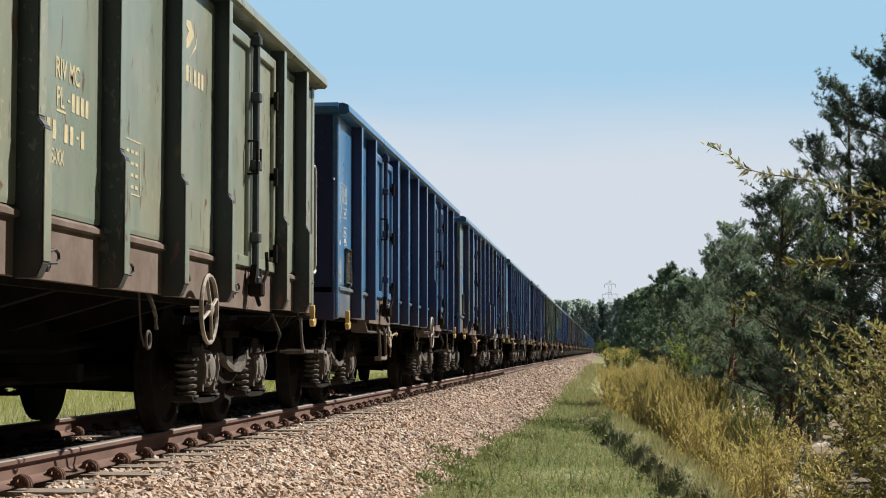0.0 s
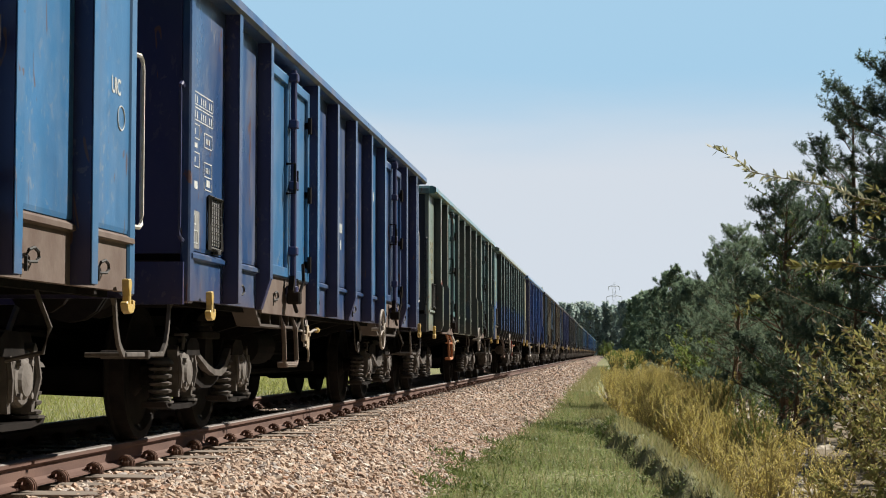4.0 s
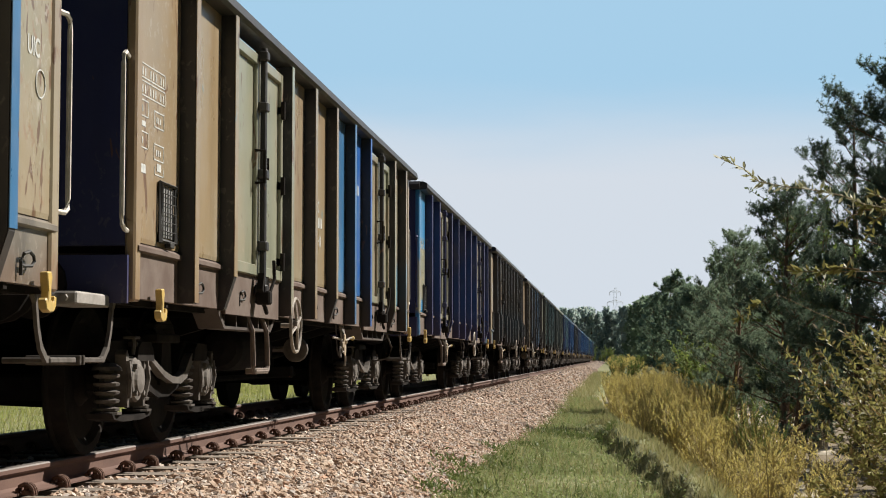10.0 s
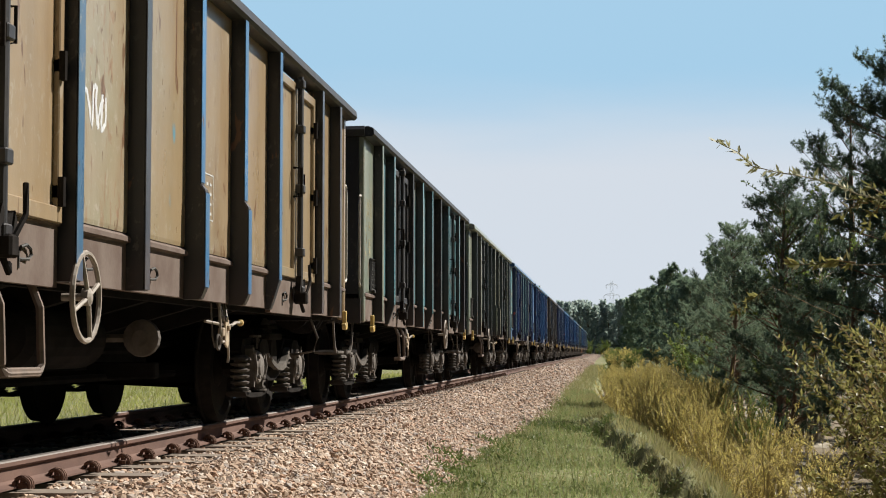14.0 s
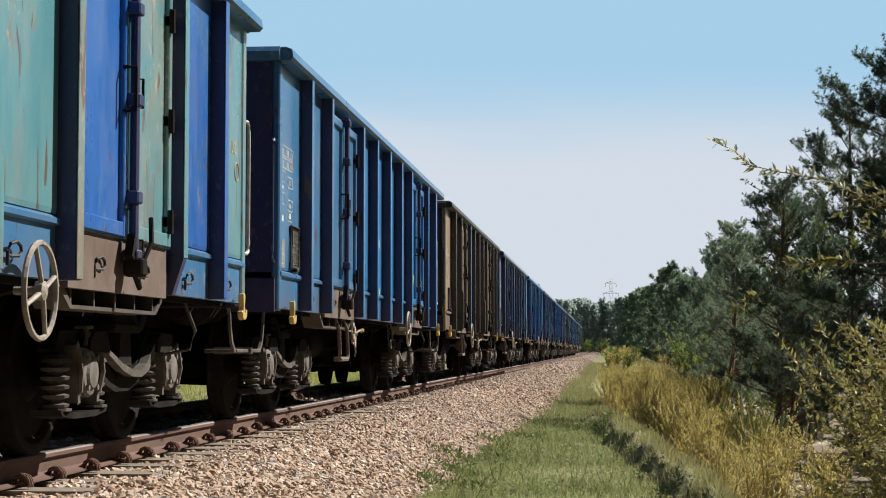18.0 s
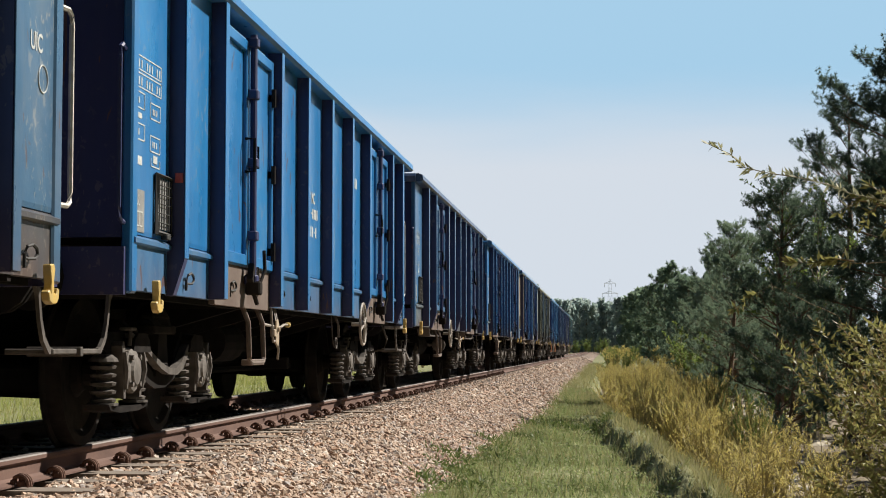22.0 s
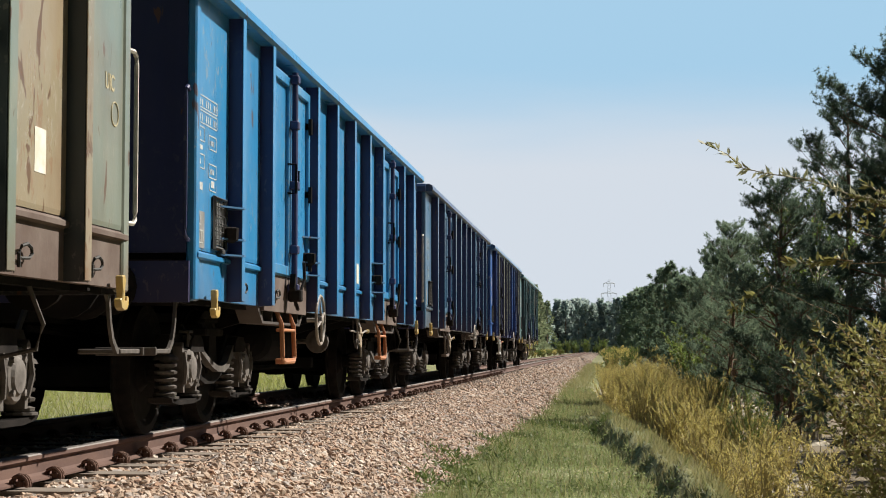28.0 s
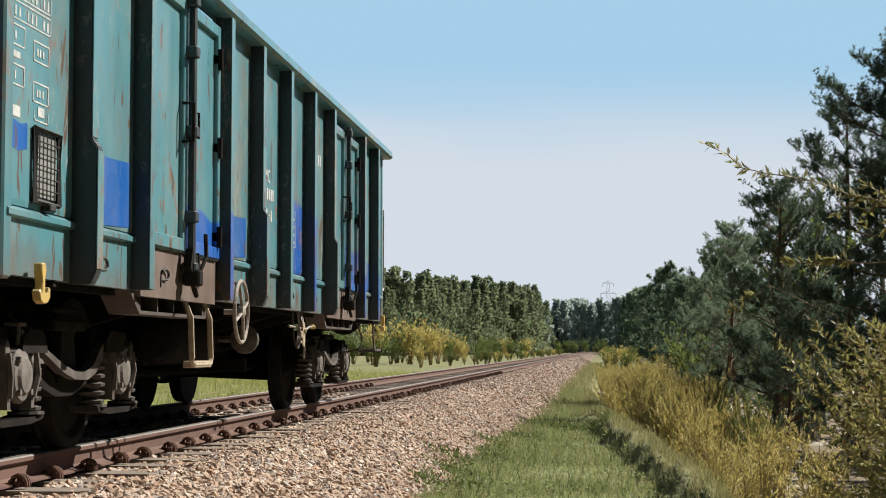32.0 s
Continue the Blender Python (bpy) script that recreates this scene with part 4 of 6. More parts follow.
        tube(bm, [(W - 0.05, 0.16, 0.93), (W - 0.02, 0.18, 0.84), (W - 0.03, 0.26, 0.80), (W - 0.03, 0.27, 0.72)], 0.013, 6)
    def pipe(bm):
        tube(bm, [(W - 0.12, 0, 0.90), (W - 0.06, 0.04, 0.72), (W - 0.10, 0.06, 0.60), (W - 0.30, 0.1, 0.56)], 0.012, 6)
    part("underframe", shared("underframe|", sills), UNDERSHADE, wagon)
    part("floor_deck", shared("floor_deck|", deck), UNDERSHADE, wagon)
    part("brake_cylinder", shared("brake_cylinder|", cylinder), UNDERSHADE, wagon)
    def tank(bm):
        lathe(bm, [(-0.78, 0.06), (-0.74, 0.15), (-0.66, 0.19), (0.62, 0.19), (0.70, 0.15), (0.74, 0.06)], (0.74, 5.75, 0.68), 20, "y")
        for y in (5.25, 6.2):
            box(bm, 0.70, 0.78, y - 0.03, y + 0.03, 0.84, 1.0)
    def flange(bm):
        lathe(bm, [(0, 0.05), (0.02, 0.115), (0.06, 0.12), (0.10, 0.09), (0.12, 0.04)], (1.12, 6.45, 0.68), 16, "y")
        tube(bm, [(0.74, 6.5, 0.68), (1.12, 6.5, 0.68)], 0.03, 6)
    if plan.get("hand", 8.42) < 6:
        tk = part("air_tank", shared("air_tank|", tank), UNDERSHADE, wagon, "black air tank under the floor")
        part("tank_cap", shared("tank_cap|", flange), BOGIE, tk)
    for y in (0.2, 6.78) if kind == "C" else ():
        part("bracket", shared("bracket|", bracket), GRIMESILL, wagon).location = (0, y, 0)
    hw = part("handbrake_wheel", shared("handbrake_wheel|", wheel), HANDWHEEL, wagon, "spoked handbrake wheel")
    hw.location = (W + 0.10, plan.get("hand", 8.42), 0.86)
    for y in plan.get("steps", (3.15,)):
        st = part("foot_step", shared("foot_step|", ladder), plan.get("step_mat", STEPRUST), wagon, "bent-rod foot step below the sill")
        st.location = (0, y, 0)
        if plan.get("treads"):
            part("tread", shared("tread|", tread), plan.get("step_mat", STEPRUST), st)
    lv = part("brake_lever", shared("brake_lever|", lever), plan.get("lever_mat", HANDWHEEL), wagon, "painted brake change lever")
    lv.location = (0, plan.get("lever", 7.65 if plan.get("hand", 8.42) < 6 else 4.35), 0)
    part("lever_plate", shared("lever_plate|", lever_plate), PLATE, lv, "worn tan lever plate")
    part("knob", shared("knob|", knob), YELLOW, lv, "yellow lever knob")
    part("chain", shared("chain|", chain), BOGIE, wagon).location = (0, 7.35, 0)
    part("drain_pipe", shared("drain_pipe|", pipe), BOGIE, wagon).location = (0, 11.6, 0)


def small_side_things(wagon, plan, kind):
    """Document box, paper labels and lettering on the near corner panel and by the far door."""
    def cage(bm):
        x = W + 0.004
        tube(bm, [(x + 0.012, 0.37, 1.26), (x + 0.012, 0.65, 1.26), (x + 0.012, 0.65, 1.60), (x + 0.012, 0.37, 1.60), (x + 0.012, 0.37, 1.25)], 0.017, 4)
        box(bm, x, x + 0.04, 0.49, 0.56, 1.225, 1.255, 0.004)
    def wires(bm):
        x = W + 0.004
        for i in range(6):
            tube(bm, [(x + 0.02, 0.40 + 0.045 * i, 1.28), (x + 0.02, 0.40 + 0.045 * i, 1.58)], 0.0035, 4)
        for i in range(5):
            tube(bm, [(x + 0.02, 0.38, 1.32 + 0.055 * i), (x + 0.02, 0.64, 1.32 + 0.055 * i)], 0.0035, 4)
    def back(bm):
        box(bm, W + 0.001, W + 0.008, 0.385, 0.635, 1.285, 1.575)
    c = part("document_holder", shared("document_holder|", cage), BLACK, wagon, "black wire document holder")
    c.location.y = plan.get("holder", 0.10)
    c.scale = (1, 1.22, 1)
    c.location.y -= 0.06
    c.location.z = 0.02
    part("backing_plate", shared("backing_plate|", back), GREYPLATE, c)
    tagged(part("wire_mesh", shared("wire_mesh|", wires), BLACK, c), kind="stuff")
    def bars(rows):
        def make(bm):
            for y, z, w, h in rows:
                box(bm, W + 0.0005, W + 0.0025, y, y + w, z, z + h)
        return make
    mat = plan.get("ink", STENCIL)
    near = [(0.10, 2.27, 0.10, 0.045)]
    for z in (2.19, 2.09):
        near += [(0.14, z - 0.012, 0.58, 0.007), (0.14, z + 0.068, 0.58, 0.007), (0.14, z - 0.012, 0.007, 0.087), (0.713, z - 0.012, 0.007, 0.087)]
        near += [(0.17 + 0.055 * i, z + 0.004, 0.02, 0.046) for i in range(10) if i not in (3, 7)]
    for y, z, w in ((0.10, 1.96, 0.26), (0.10, 1.78, 0.26), (0.48, 1.93, 0.22), (0.48, 1.74, 0.22)):
        near += [(y, z, w, 0.007), (y, z + 0.09, w, 0.007), (y, z, 0.007, 0.09), (y + w - 0.007, z, 0.007, 0.09), (y + 0.05, z + 0.028, 0.018, 0.036), (y + 0.085, z + 0.028, 0.018, 0.036), (y + 0.13, z + 0.028, 0.018, 0.036)]
    near += [(0.10, 1.64, 0.05, 0.05), (0.17, 1.64, 0.14, 0.05), (0.10, 1.905, 0.2, 0.03), (0.5, 1.655, 0.2, 0.007), (0.5, 1.655, 0.007, 0.05), (0.693, 1.655, 0.007, 0.05), (0.55, 1.68, 0.09, 0.045)]
    tagged(part("stencil_text", shared("stencil_text|near", bars(near)), mat, wagon, "stencilled data lines"), kind="stuff").location.y = -0.09
    table = [(0.30, 1.46, 0.34, 0.008), (0.30, 1.76, 0.34, 0.008), (0.30, 1.46, 0.008, 0.30), (0.632, 1.46, 0.008, 0.30)]
    table += [(0.35 + 0.09 * (i % 3), 1.495 + 0.065 * (i // 3), 0.055, 0.02) for i in range(12)]
    tagged(part("stencil_text", shared("stencil_text|table", bars(table)), mat, wagon, "stencilled load table"), kind="stuff").location.y = 6.49
    plain = plan.get("plain", 0)
    for text, y, z, size in (("UIC", 12.40, 1.98, 0.10),) if plain else (("RIV MC", 5.62, 1.91, 0.115), ("PL", 5.64, 1.77, 0.115), ("OS-XX", 5.50, 1.49, 0.085), ("UIC", 12.40, 1.98, 0.10)):
        word(wagon, text, y, z, size, mat)
    if not plain:
        num = [(0.0 + 0.088 * i, 1.605, 0.05, 0.092) for i in range(7) if i not in (2, 5)] + [(0.45, 1.645, 0.04, 0.014)] + [(0.31, 1.81, 0.04, 0.014)] + [(0.37 + 0.075 * i, 1.77, 0.048, 0.092) for i in range(4)] + [(0.14, 1.745, 0.14, 0.012)]
        tagged(part("number_line", shared("number_line|", bars(num)), mat, wagon, "plain painted bars in rows"), kind="stuff").location.y = 5.50
        def emblem(bm):
            prism(bm, [(0.0, 2.50), (0.10, 2.56), (0.17, 2.66), (0.12, 2.74), (0.02, 2.72), (0.09, 2.66), (0.05, 2.60), (-0.03, 2.58)], W + 0.0005, W + 0.0025, "x")
            prism(bm, [(0.12, 2.50), (0.20, 2.58), (0.22, 2.70), (0.19, 2.60)], W + 0.0005, W + 0.0025, "x")
        part("emblem", shared("emblem|", emblem), plan.get("ink", STENCILY if plan["main"] in "Kgtky" else STENCIL), wagon, "plain swoosh emblem").matrix_basis = Matrix.Translation((0, 8.06 if kind == "A" else 7.84, 2.46)) @ Matrix.Diagonal((1, 1.75, 0.95, 1)) @ Matrix.Translation((0, 0, -2.50))
        tagged(part("emblem_bar", shared("emblem_bar|", bars([(0.0 + 0.10 * i, 2.26, 0.06 - 0.03 * (i == 2), 0.105) for i in range(6)])), mat, wagon, "row of painted blocks"), kind="stuff").location = (0, 8.06 if kind == "A" else 7.86, 0.03)
    def plate(bm):
        box(bm, W + 0.0005, W + 0.002, 0.09, 0.36, 1.26, 1.50)
    if plan.get("patch", plan["main"] in "NbdvlcqN"):
        dark = part("dark_panel", shared("dark_panel|", plate), GREYPLATE, wagon, "dark grey painted square")
        dark.location.y = -0.08
        marks = [(0.13, 1.29, 0.19, 0.008), (0.13, 1.37, 0.19, 0.008), (0.13, 1.29, 0.008, 0.08), (0.19, 1.29, 0.008, 0.08), (0.25, 1.29, 0.008, 0.08), (0.312, 1.29, 0.008, 0.08), (0.2, 1.41, 0.06, 0.008), (0.226, 1.41, 0.008, 0.06)]
        tagged(part("stencil_text", shared("stencil_text|square", bars([(y, z, w, h) for y, z, w, h in marks])), STENCIL, dark), kind="stuff").location.x = 0.002
    def circle(bm):
        ring(bm, (W + 0.002, 0, 0), 0.065, 0.004, 20)
    part("painted_circle", shared("painted_circle|", circle), mat, wagon).location = (0, 12.58, 1.86)
    def paper(bm):
        box(bm, W + 0.0005, W + 0.002, 0, 0.16, 0, 0.21)
    for y, z in plan.get("papers", ()):
        part("paper_label", shared("paper_label|", paper), PAPER, wagon, "white paper label").location = (0, y, z)
    def mark(bm):
        box(bm, W + 0.04, W + 0.09, -0.055, -0.046, 0, 0.06, 0.003)
    for y, z in plan.get("marks", ()):
        part("reflector", shared("reflector|", mark), RED, wagon, "small red reflector on a rib").location = (0, y, z)
    def stub(bm):
        box(bm, W - 0.002, W + 0.03, -0.02, 0.02, 0.0, 0.07, 0.004)
        box(bm, W + 0.0, W + 0.05, -0.04, 0.04, 0.055, 0.14, 0.006)
    for y, z in plan.get("markers", ()):
        part("marker", shared("marker|", stub), MARKER, wagon, "small faded red marker block").location = (0, y, z)
    for y, z, w, h, letter in plan.get("patches", ()):
        bm = bmesh.new()
        rim = [(y, z), (y + w * 0.4, z - 0.01), (y + w, z + 0.01), (y + w + 0.004, z + h * 0.6), (y + w, z + h), (y + w * 0.55, z + h - 0.015), (y, z + h)]
        prism(bm, rim, W + 0.0004, W + 0.0012, "x")
        part("overpaint_patch", bm, PAINT[letter], wagon, "patch of fresh overpaint")
    def shelf(bm):
        prism(bm, [(W, -0.30), (W + 0.13, -0.06), (W + 0.13, 0.0), (W, 0.0)], 0, 0.012, "y")
        for v in bm.verts:
            v.co.y, v.co.z = v.co.z, v.co.y
    def socket(bm):
        lathe(bm, [(0, 0.02), (0.02, 0.05), (0.10, 0.055), (0.11, 0.03)], (W + 0.06, -0.16, 1.33), 10, "z")
        box(bm, W, W + 0.03, -0.22, -0.10, 1.36, 1.44, 0.008)
    for y in plan.get("shelves", ()):
        for z in (1.24, 1.35, 1.57):
            part("bracket_shelf", shared("bracket_shelf|", shelf), PAINT[plan["panels"][0]], wagon).location = (0, y - 0.045, z)
        part("lamp_socket", shared("lamp_socket|", socket), FRAME, wagon, "dark lamp socket beside a post").location.y = y - 0.045
    for y, z, size, seed, col in plan.get("scrawls", ()):
        scrawl(wagon, y, z, size, seed, col)


def scrawl(wagon, y, z, size, seed, mat):
    """Sprayed strokes with no meaning."""
    rng = random.Random(seed)
    bm = bmesh.new()
    pts, u = [], 0.0
    while u < size:
        pts.append((W + 0.001, y + u, z + rng.uniform(-0.45, 0.5) * size * 0.5))
        u += rng.uniform(-0.04, 0.14) * size * 1.3
    smooth = []
    for a, b in zip(pts, pts[1:]):
        for i in range(4):
            smooth.append(tuple(a[n] + (b[n] - a[n]) * i / 4 + (rng.uniform(-0.006, 0.006) if n else 0) for n in range(3)))
    tube(bm, smooth, 0.016 * max(0.6, size * 2), 5)
    proud = 0.0125 if 1.95 < y < 3.93 or 8.98 < y < 10.96 else 0.0
    for v in bm.verts:
        v.co.x = W + 0.0006 + proud + (v.co.x - W) * 0.12
    part("spray_scrawl", bm, mat, wagon, "sprayed squiggle")


WORDS = {}


def word(wagon, text, y, z, size, mat):
    """Stencilled letters on the side."""
    if text not in WORDS:
        cu = bpy.data.curves.new("stencil_word", "FONT")
        cu.body, cu.size, cu.extrude, cu.offset = text, 1.0, 0.006, 0.018
        tmp = bpy.data.objects.new("tmp", cu)
        WORDS[text] = bpy.data.meshes.new_from_object(tmp)
        bpy.data.objects.remove(tmp)
    o = part("lettering", WORDS[text], mat, wagon, "stencilled letters " + text)
    o.matrix_basis = Matrix.Translation((W + 0.002, y, z)) @ Matrix.Rotation(radians(90), 4, "Z") @ Matrix.Rotation(radians(90), 4, "X") @ Matrix.Diagonal((size * 1.02, size * 1.22, size, 1))


GREYPLATE = simple("grey_plate", (0.2, 0.2, 0.2), (0.3, 0.3, 0.29), 9, 0.5)

# one row a wagon: label colour words, shaded post paint, panel letters (11 bays from the near end), sill, top rail,
# feet of the ribs
TRAIN = [
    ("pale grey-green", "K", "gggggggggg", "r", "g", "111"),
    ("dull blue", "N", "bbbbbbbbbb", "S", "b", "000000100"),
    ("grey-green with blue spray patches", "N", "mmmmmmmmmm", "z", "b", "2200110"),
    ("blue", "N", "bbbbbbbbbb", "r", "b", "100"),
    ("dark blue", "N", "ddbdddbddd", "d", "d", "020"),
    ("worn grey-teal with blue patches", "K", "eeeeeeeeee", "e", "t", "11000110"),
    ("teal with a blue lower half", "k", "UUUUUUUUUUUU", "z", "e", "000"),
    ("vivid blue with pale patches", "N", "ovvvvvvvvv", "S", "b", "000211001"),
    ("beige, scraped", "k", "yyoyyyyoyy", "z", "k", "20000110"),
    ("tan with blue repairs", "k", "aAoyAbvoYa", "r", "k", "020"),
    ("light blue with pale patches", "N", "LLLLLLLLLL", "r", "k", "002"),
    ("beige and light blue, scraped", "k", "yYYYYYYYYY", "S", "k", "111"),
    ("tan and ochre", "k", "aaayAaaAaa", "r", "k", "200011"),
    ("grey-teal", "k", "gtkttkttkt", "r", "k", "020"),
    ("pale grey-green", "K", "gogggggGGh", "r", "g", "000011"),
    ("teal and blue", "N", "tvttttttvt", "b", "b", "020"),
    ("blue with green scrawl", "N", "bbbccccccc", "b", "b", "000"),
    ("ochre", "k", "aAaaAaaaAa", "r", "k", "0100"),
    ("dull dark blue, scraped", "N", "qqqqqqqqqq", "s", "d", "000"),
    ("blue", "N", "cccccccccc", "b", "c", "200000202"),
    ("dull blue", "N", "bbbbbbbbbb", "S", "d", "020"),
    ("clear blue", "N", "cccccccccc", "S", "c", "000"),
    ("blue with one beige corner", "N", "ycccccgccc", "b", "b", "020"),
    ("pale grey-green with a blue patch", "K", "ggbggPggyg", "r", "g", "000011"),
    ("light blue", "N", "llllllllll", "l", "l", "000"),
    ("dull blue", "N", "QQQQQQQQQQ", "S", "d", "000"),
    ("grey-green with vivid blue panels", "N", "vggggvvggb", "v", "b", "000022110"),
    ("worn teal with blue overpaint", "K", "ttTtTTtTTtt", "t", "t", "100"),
]
SHIFT = [-0.30, -0.26, -0.28, 0.02, -0.10, -0.10, 0.05, 0.02, 0.04, 0.0, -0.12, -0.08, -0.08, -0.10, -0.18, -0.12, -0.18, -0.12, 0, -0.12, -0.18, 0.08, 0, -0.06, 0.12, 0.04, 0.28, 0.18]
WAGONS = []


def build_train():
    global TOP
    for k, (words, main, panels, sill, rail, feet) in enumerate(TRAIN):
        kind = "B" if k == 6 else "C" if k in (1, 3, 4, 9, 15, 16, 17, 20, 22, 23, 24, 25, 27) else "A"
        wagon = new("freight_wagon")
        tagged(wagon, words + " open high-sided freight wagon on rails", "freight wagon", "wagons of the train")
        plan = {"main": main, "panels": panels, "rail": rail, "feet": feet, "sill": {"r": SILL_RUST, "p": PAINT[main]}.get(sill) or PAINT[sill]}
        plan.update(EXTRA.get(k, {}))
        TOP = plan.get("top", 3.02)
        side_parts(wagon, 0, plan, kind, True)
        side_parts(wagon, 1, plan, kind, False)
        end_parts(wagon, plan)
        bogies(wagon, kind)
        underframe(wagon, plan, kind)
        small_side_things(wagon, plan, kind)
        WAGONS.append(wagon)


PAPER = simple("paper", (0.72, 0.70, 0.64), (0.62, 0.56, 0.45), 12, 0.8)
LIME = simple("lime_spray", (0.36, 0.58, 0.22), (0.45, 0.65, 0.3), 20, 0.6)
CHALK = simple("white_spray", (0.62, 0.64, 0.66), (0.5, 0.52, 0.55), 20, 0.6)
RED = simple("red_lamp", (0.45, 0.07, 0.05), (0.3, 0.05, 0.04), 20, 0.4)
MARKER = simple("faded_red", (0.38, 0.10, 0.06), (0.25, 0.08, 0.05), 20, 0.6)
EXTRA = {
    0: {"ink": STENCILY, "top": 3.06}, 1: {"hand": 8.25}, 21: {"hand": 8.05}, 25: {"pale": 1}, 2: {"ink": STENCILY, "lever_mat": ORANGE, "treads": 1}, 5: {"ink": STENCILY, "door": "E", "markers": ((1.55, 1.57),), "patches": ((1.20, 1.245, 0.55, 0.33, "c"), (5.62, 1.245, 0.73, 0.24, "c"), (11.1, 1.35, 0.3, 0.5, "c")), "step_mat": ORANGE, "treads": 1}, 6: {"hand": 4.4, "ink": STENCILY, "lever_mat": RED},
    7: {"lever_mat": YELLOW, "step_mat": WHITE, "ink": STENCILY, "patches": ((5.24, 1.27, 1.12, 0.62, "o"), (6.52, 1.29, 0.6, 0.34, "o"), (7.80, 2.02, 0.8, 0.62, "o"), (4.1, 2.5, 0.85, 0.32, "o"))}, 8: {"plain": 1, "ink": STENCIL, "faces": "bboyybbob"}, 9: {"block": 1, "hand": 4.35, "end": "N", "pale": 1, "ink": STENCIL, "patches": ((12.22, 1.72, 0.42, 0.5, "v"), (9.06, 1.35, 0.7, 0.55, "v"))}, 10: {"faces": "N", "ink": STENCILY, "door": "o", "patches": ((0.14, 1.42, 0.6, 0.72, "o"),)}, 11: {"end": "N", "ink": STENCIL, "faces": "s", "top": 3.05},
    12: {"plain": 1, "faces": "soqsbbbs", "scrawls": ((4.2, 1.85, 0.5, 5, CHALK),), "hand": 4.05, "pale": 1}, 13: {"ink": STENCILY, "pale": 1},
    14: {"door2": "h", "hand": 4.2, "faces": "KgKKggKgK"}, 15: {"hand": 8.1, "ink": STENCILY, "door": "v", "door2": "t", "marks": ((0.87, 1.62),)}, 16: {"hand": 8.25, "scrawls": ((5.62, 1.36, 0.6, 8, LIME), (9.38, 1.55, 0.45, 9, LIME), (10.25, 1.5, 0.4, 10, LIME), (12.42, 1.42, 0.25, 11, CHALK)), "papers": ((8.2, 1.30), (11.3, 1.20))},
    17: {"plain": 1, "hand": 4.4, "faces": "sscsssss"}, 18: {"hand": 4.25, "steps": (2.12,), "markers": ((1.42, 1.57),)}, 20: {"block": 1, "hand": 4.4, "plain": 1}, 19: {"papers": ((11.35, 1.22),), "marks": ((0.87, 1.6),)},
    23: {"papers": ((11.3, 1.42),), "ink": STENCILY}, 24: {"plain": 1, "treads": 1, "shelves": (1.03, 4.18, 8.66), "hand": 4.3, "step_mat": ORANGE, "steps": (3.0, 9.0), "papers": ((7.2, 1.3),)},
    26: {"treads": 1, "patches": ((4.12, 1.52, 0.72, 0.27, "v"), (5.2, 1.25, 1.16, 0.24, "v")), "step_mat": WHITE, "lever_mat": RED}, 27: {"top": 2.96, "hand": 4.5, "steps": (3.45,), "step_mat": PLATE, "holder": 0.0, "patches": ((1.1, 1.26, 0.92, 0.37, "v"), (0.12, 1.5, 0.2, 0.13, "v"), (4.3, 1.26, 0.8, 0.3, "v"))},
}
build_train()


def train_at(k, t):
    """Where wagon k's near end is along the line at t seconds."""
    return 14.20 * k + SHIFT[k] + 2.5416 - 12.2764 * t + 0.016678 * t * t - 0.0000968 * t ** 3


# the long twig in the wind: seconds, tip moved to +x and up, in centimetres
WIND = [(0, 0, 0), (3.5, 0.6, 0), (5.5, 0, -0.9), (6, 4.0, 0.9), (6.5, 4.2, -1.8), (7, 14.6, 11.9), (7.5, -0.4, -7.5), (8, 6.2, -11.3), (8.5, 6.6, 6.2),
        (9, 9.1, 0.5), (9.5, 18.5, 7.7), (10, 2.7, -2.0), (10.5, 2.4, -1.6), (11, 4.9, 0.7), (12, 6.8, 1.8), (13, 0.2, -0.2), (14, 2.4, 1.3), (17, 3.5, 2.0),
        (18, 1.6, 1.1), (19, 1.6, 1.1), (20, 1.3, 0.5), (22, 0.4, 0), (25, -0.4, -0.2), (28, -0.2, 0), (32, 0, 0)]


def motions():
    for twig in SWAYING:
        hold = Matrix.Translation(Vector((5.03, 5.5, 1.03)) - twig.parent.location)
        rows = []
        for t, out, up in WIND:
            turn = up / 100 / 0.674
            rows.append((t, Matrix.Translation((out / 100 - 0.242 * turn, 0, 0)) @ hold @ pose(0, 0, 0, 0, math.degrees(turn), 0) @ hold.inverted()))
        walk(twig, rows)
    for k, wagon in enumerate(WAGONS):
        walk(wagon, [(t, pose(0, train_at(k, t), 0)) for t in range(33)])
    index = {w: k for k, w in enumerate(WAGONS)}
    for ws, wagon, dy in SPINNING:
        k = index[wagon]
        near = [n for n in range(961) if -6 < train_at(k, n / FPS) < 34]
        if not near:
            continue
        rows = [(n / FPS, pose(0, dy, 0.46, math.degrees(-train_at(k, n / FPS) / 0.46))) for n in near]
        first, last = rows[0], rows[-1]
        if near[0] > 0:
            rows.insert(0, (0.0, first[1]))
        if near[-1] < 960:
            rows.append((32.0, last[1]))
        walk(ws, rows)


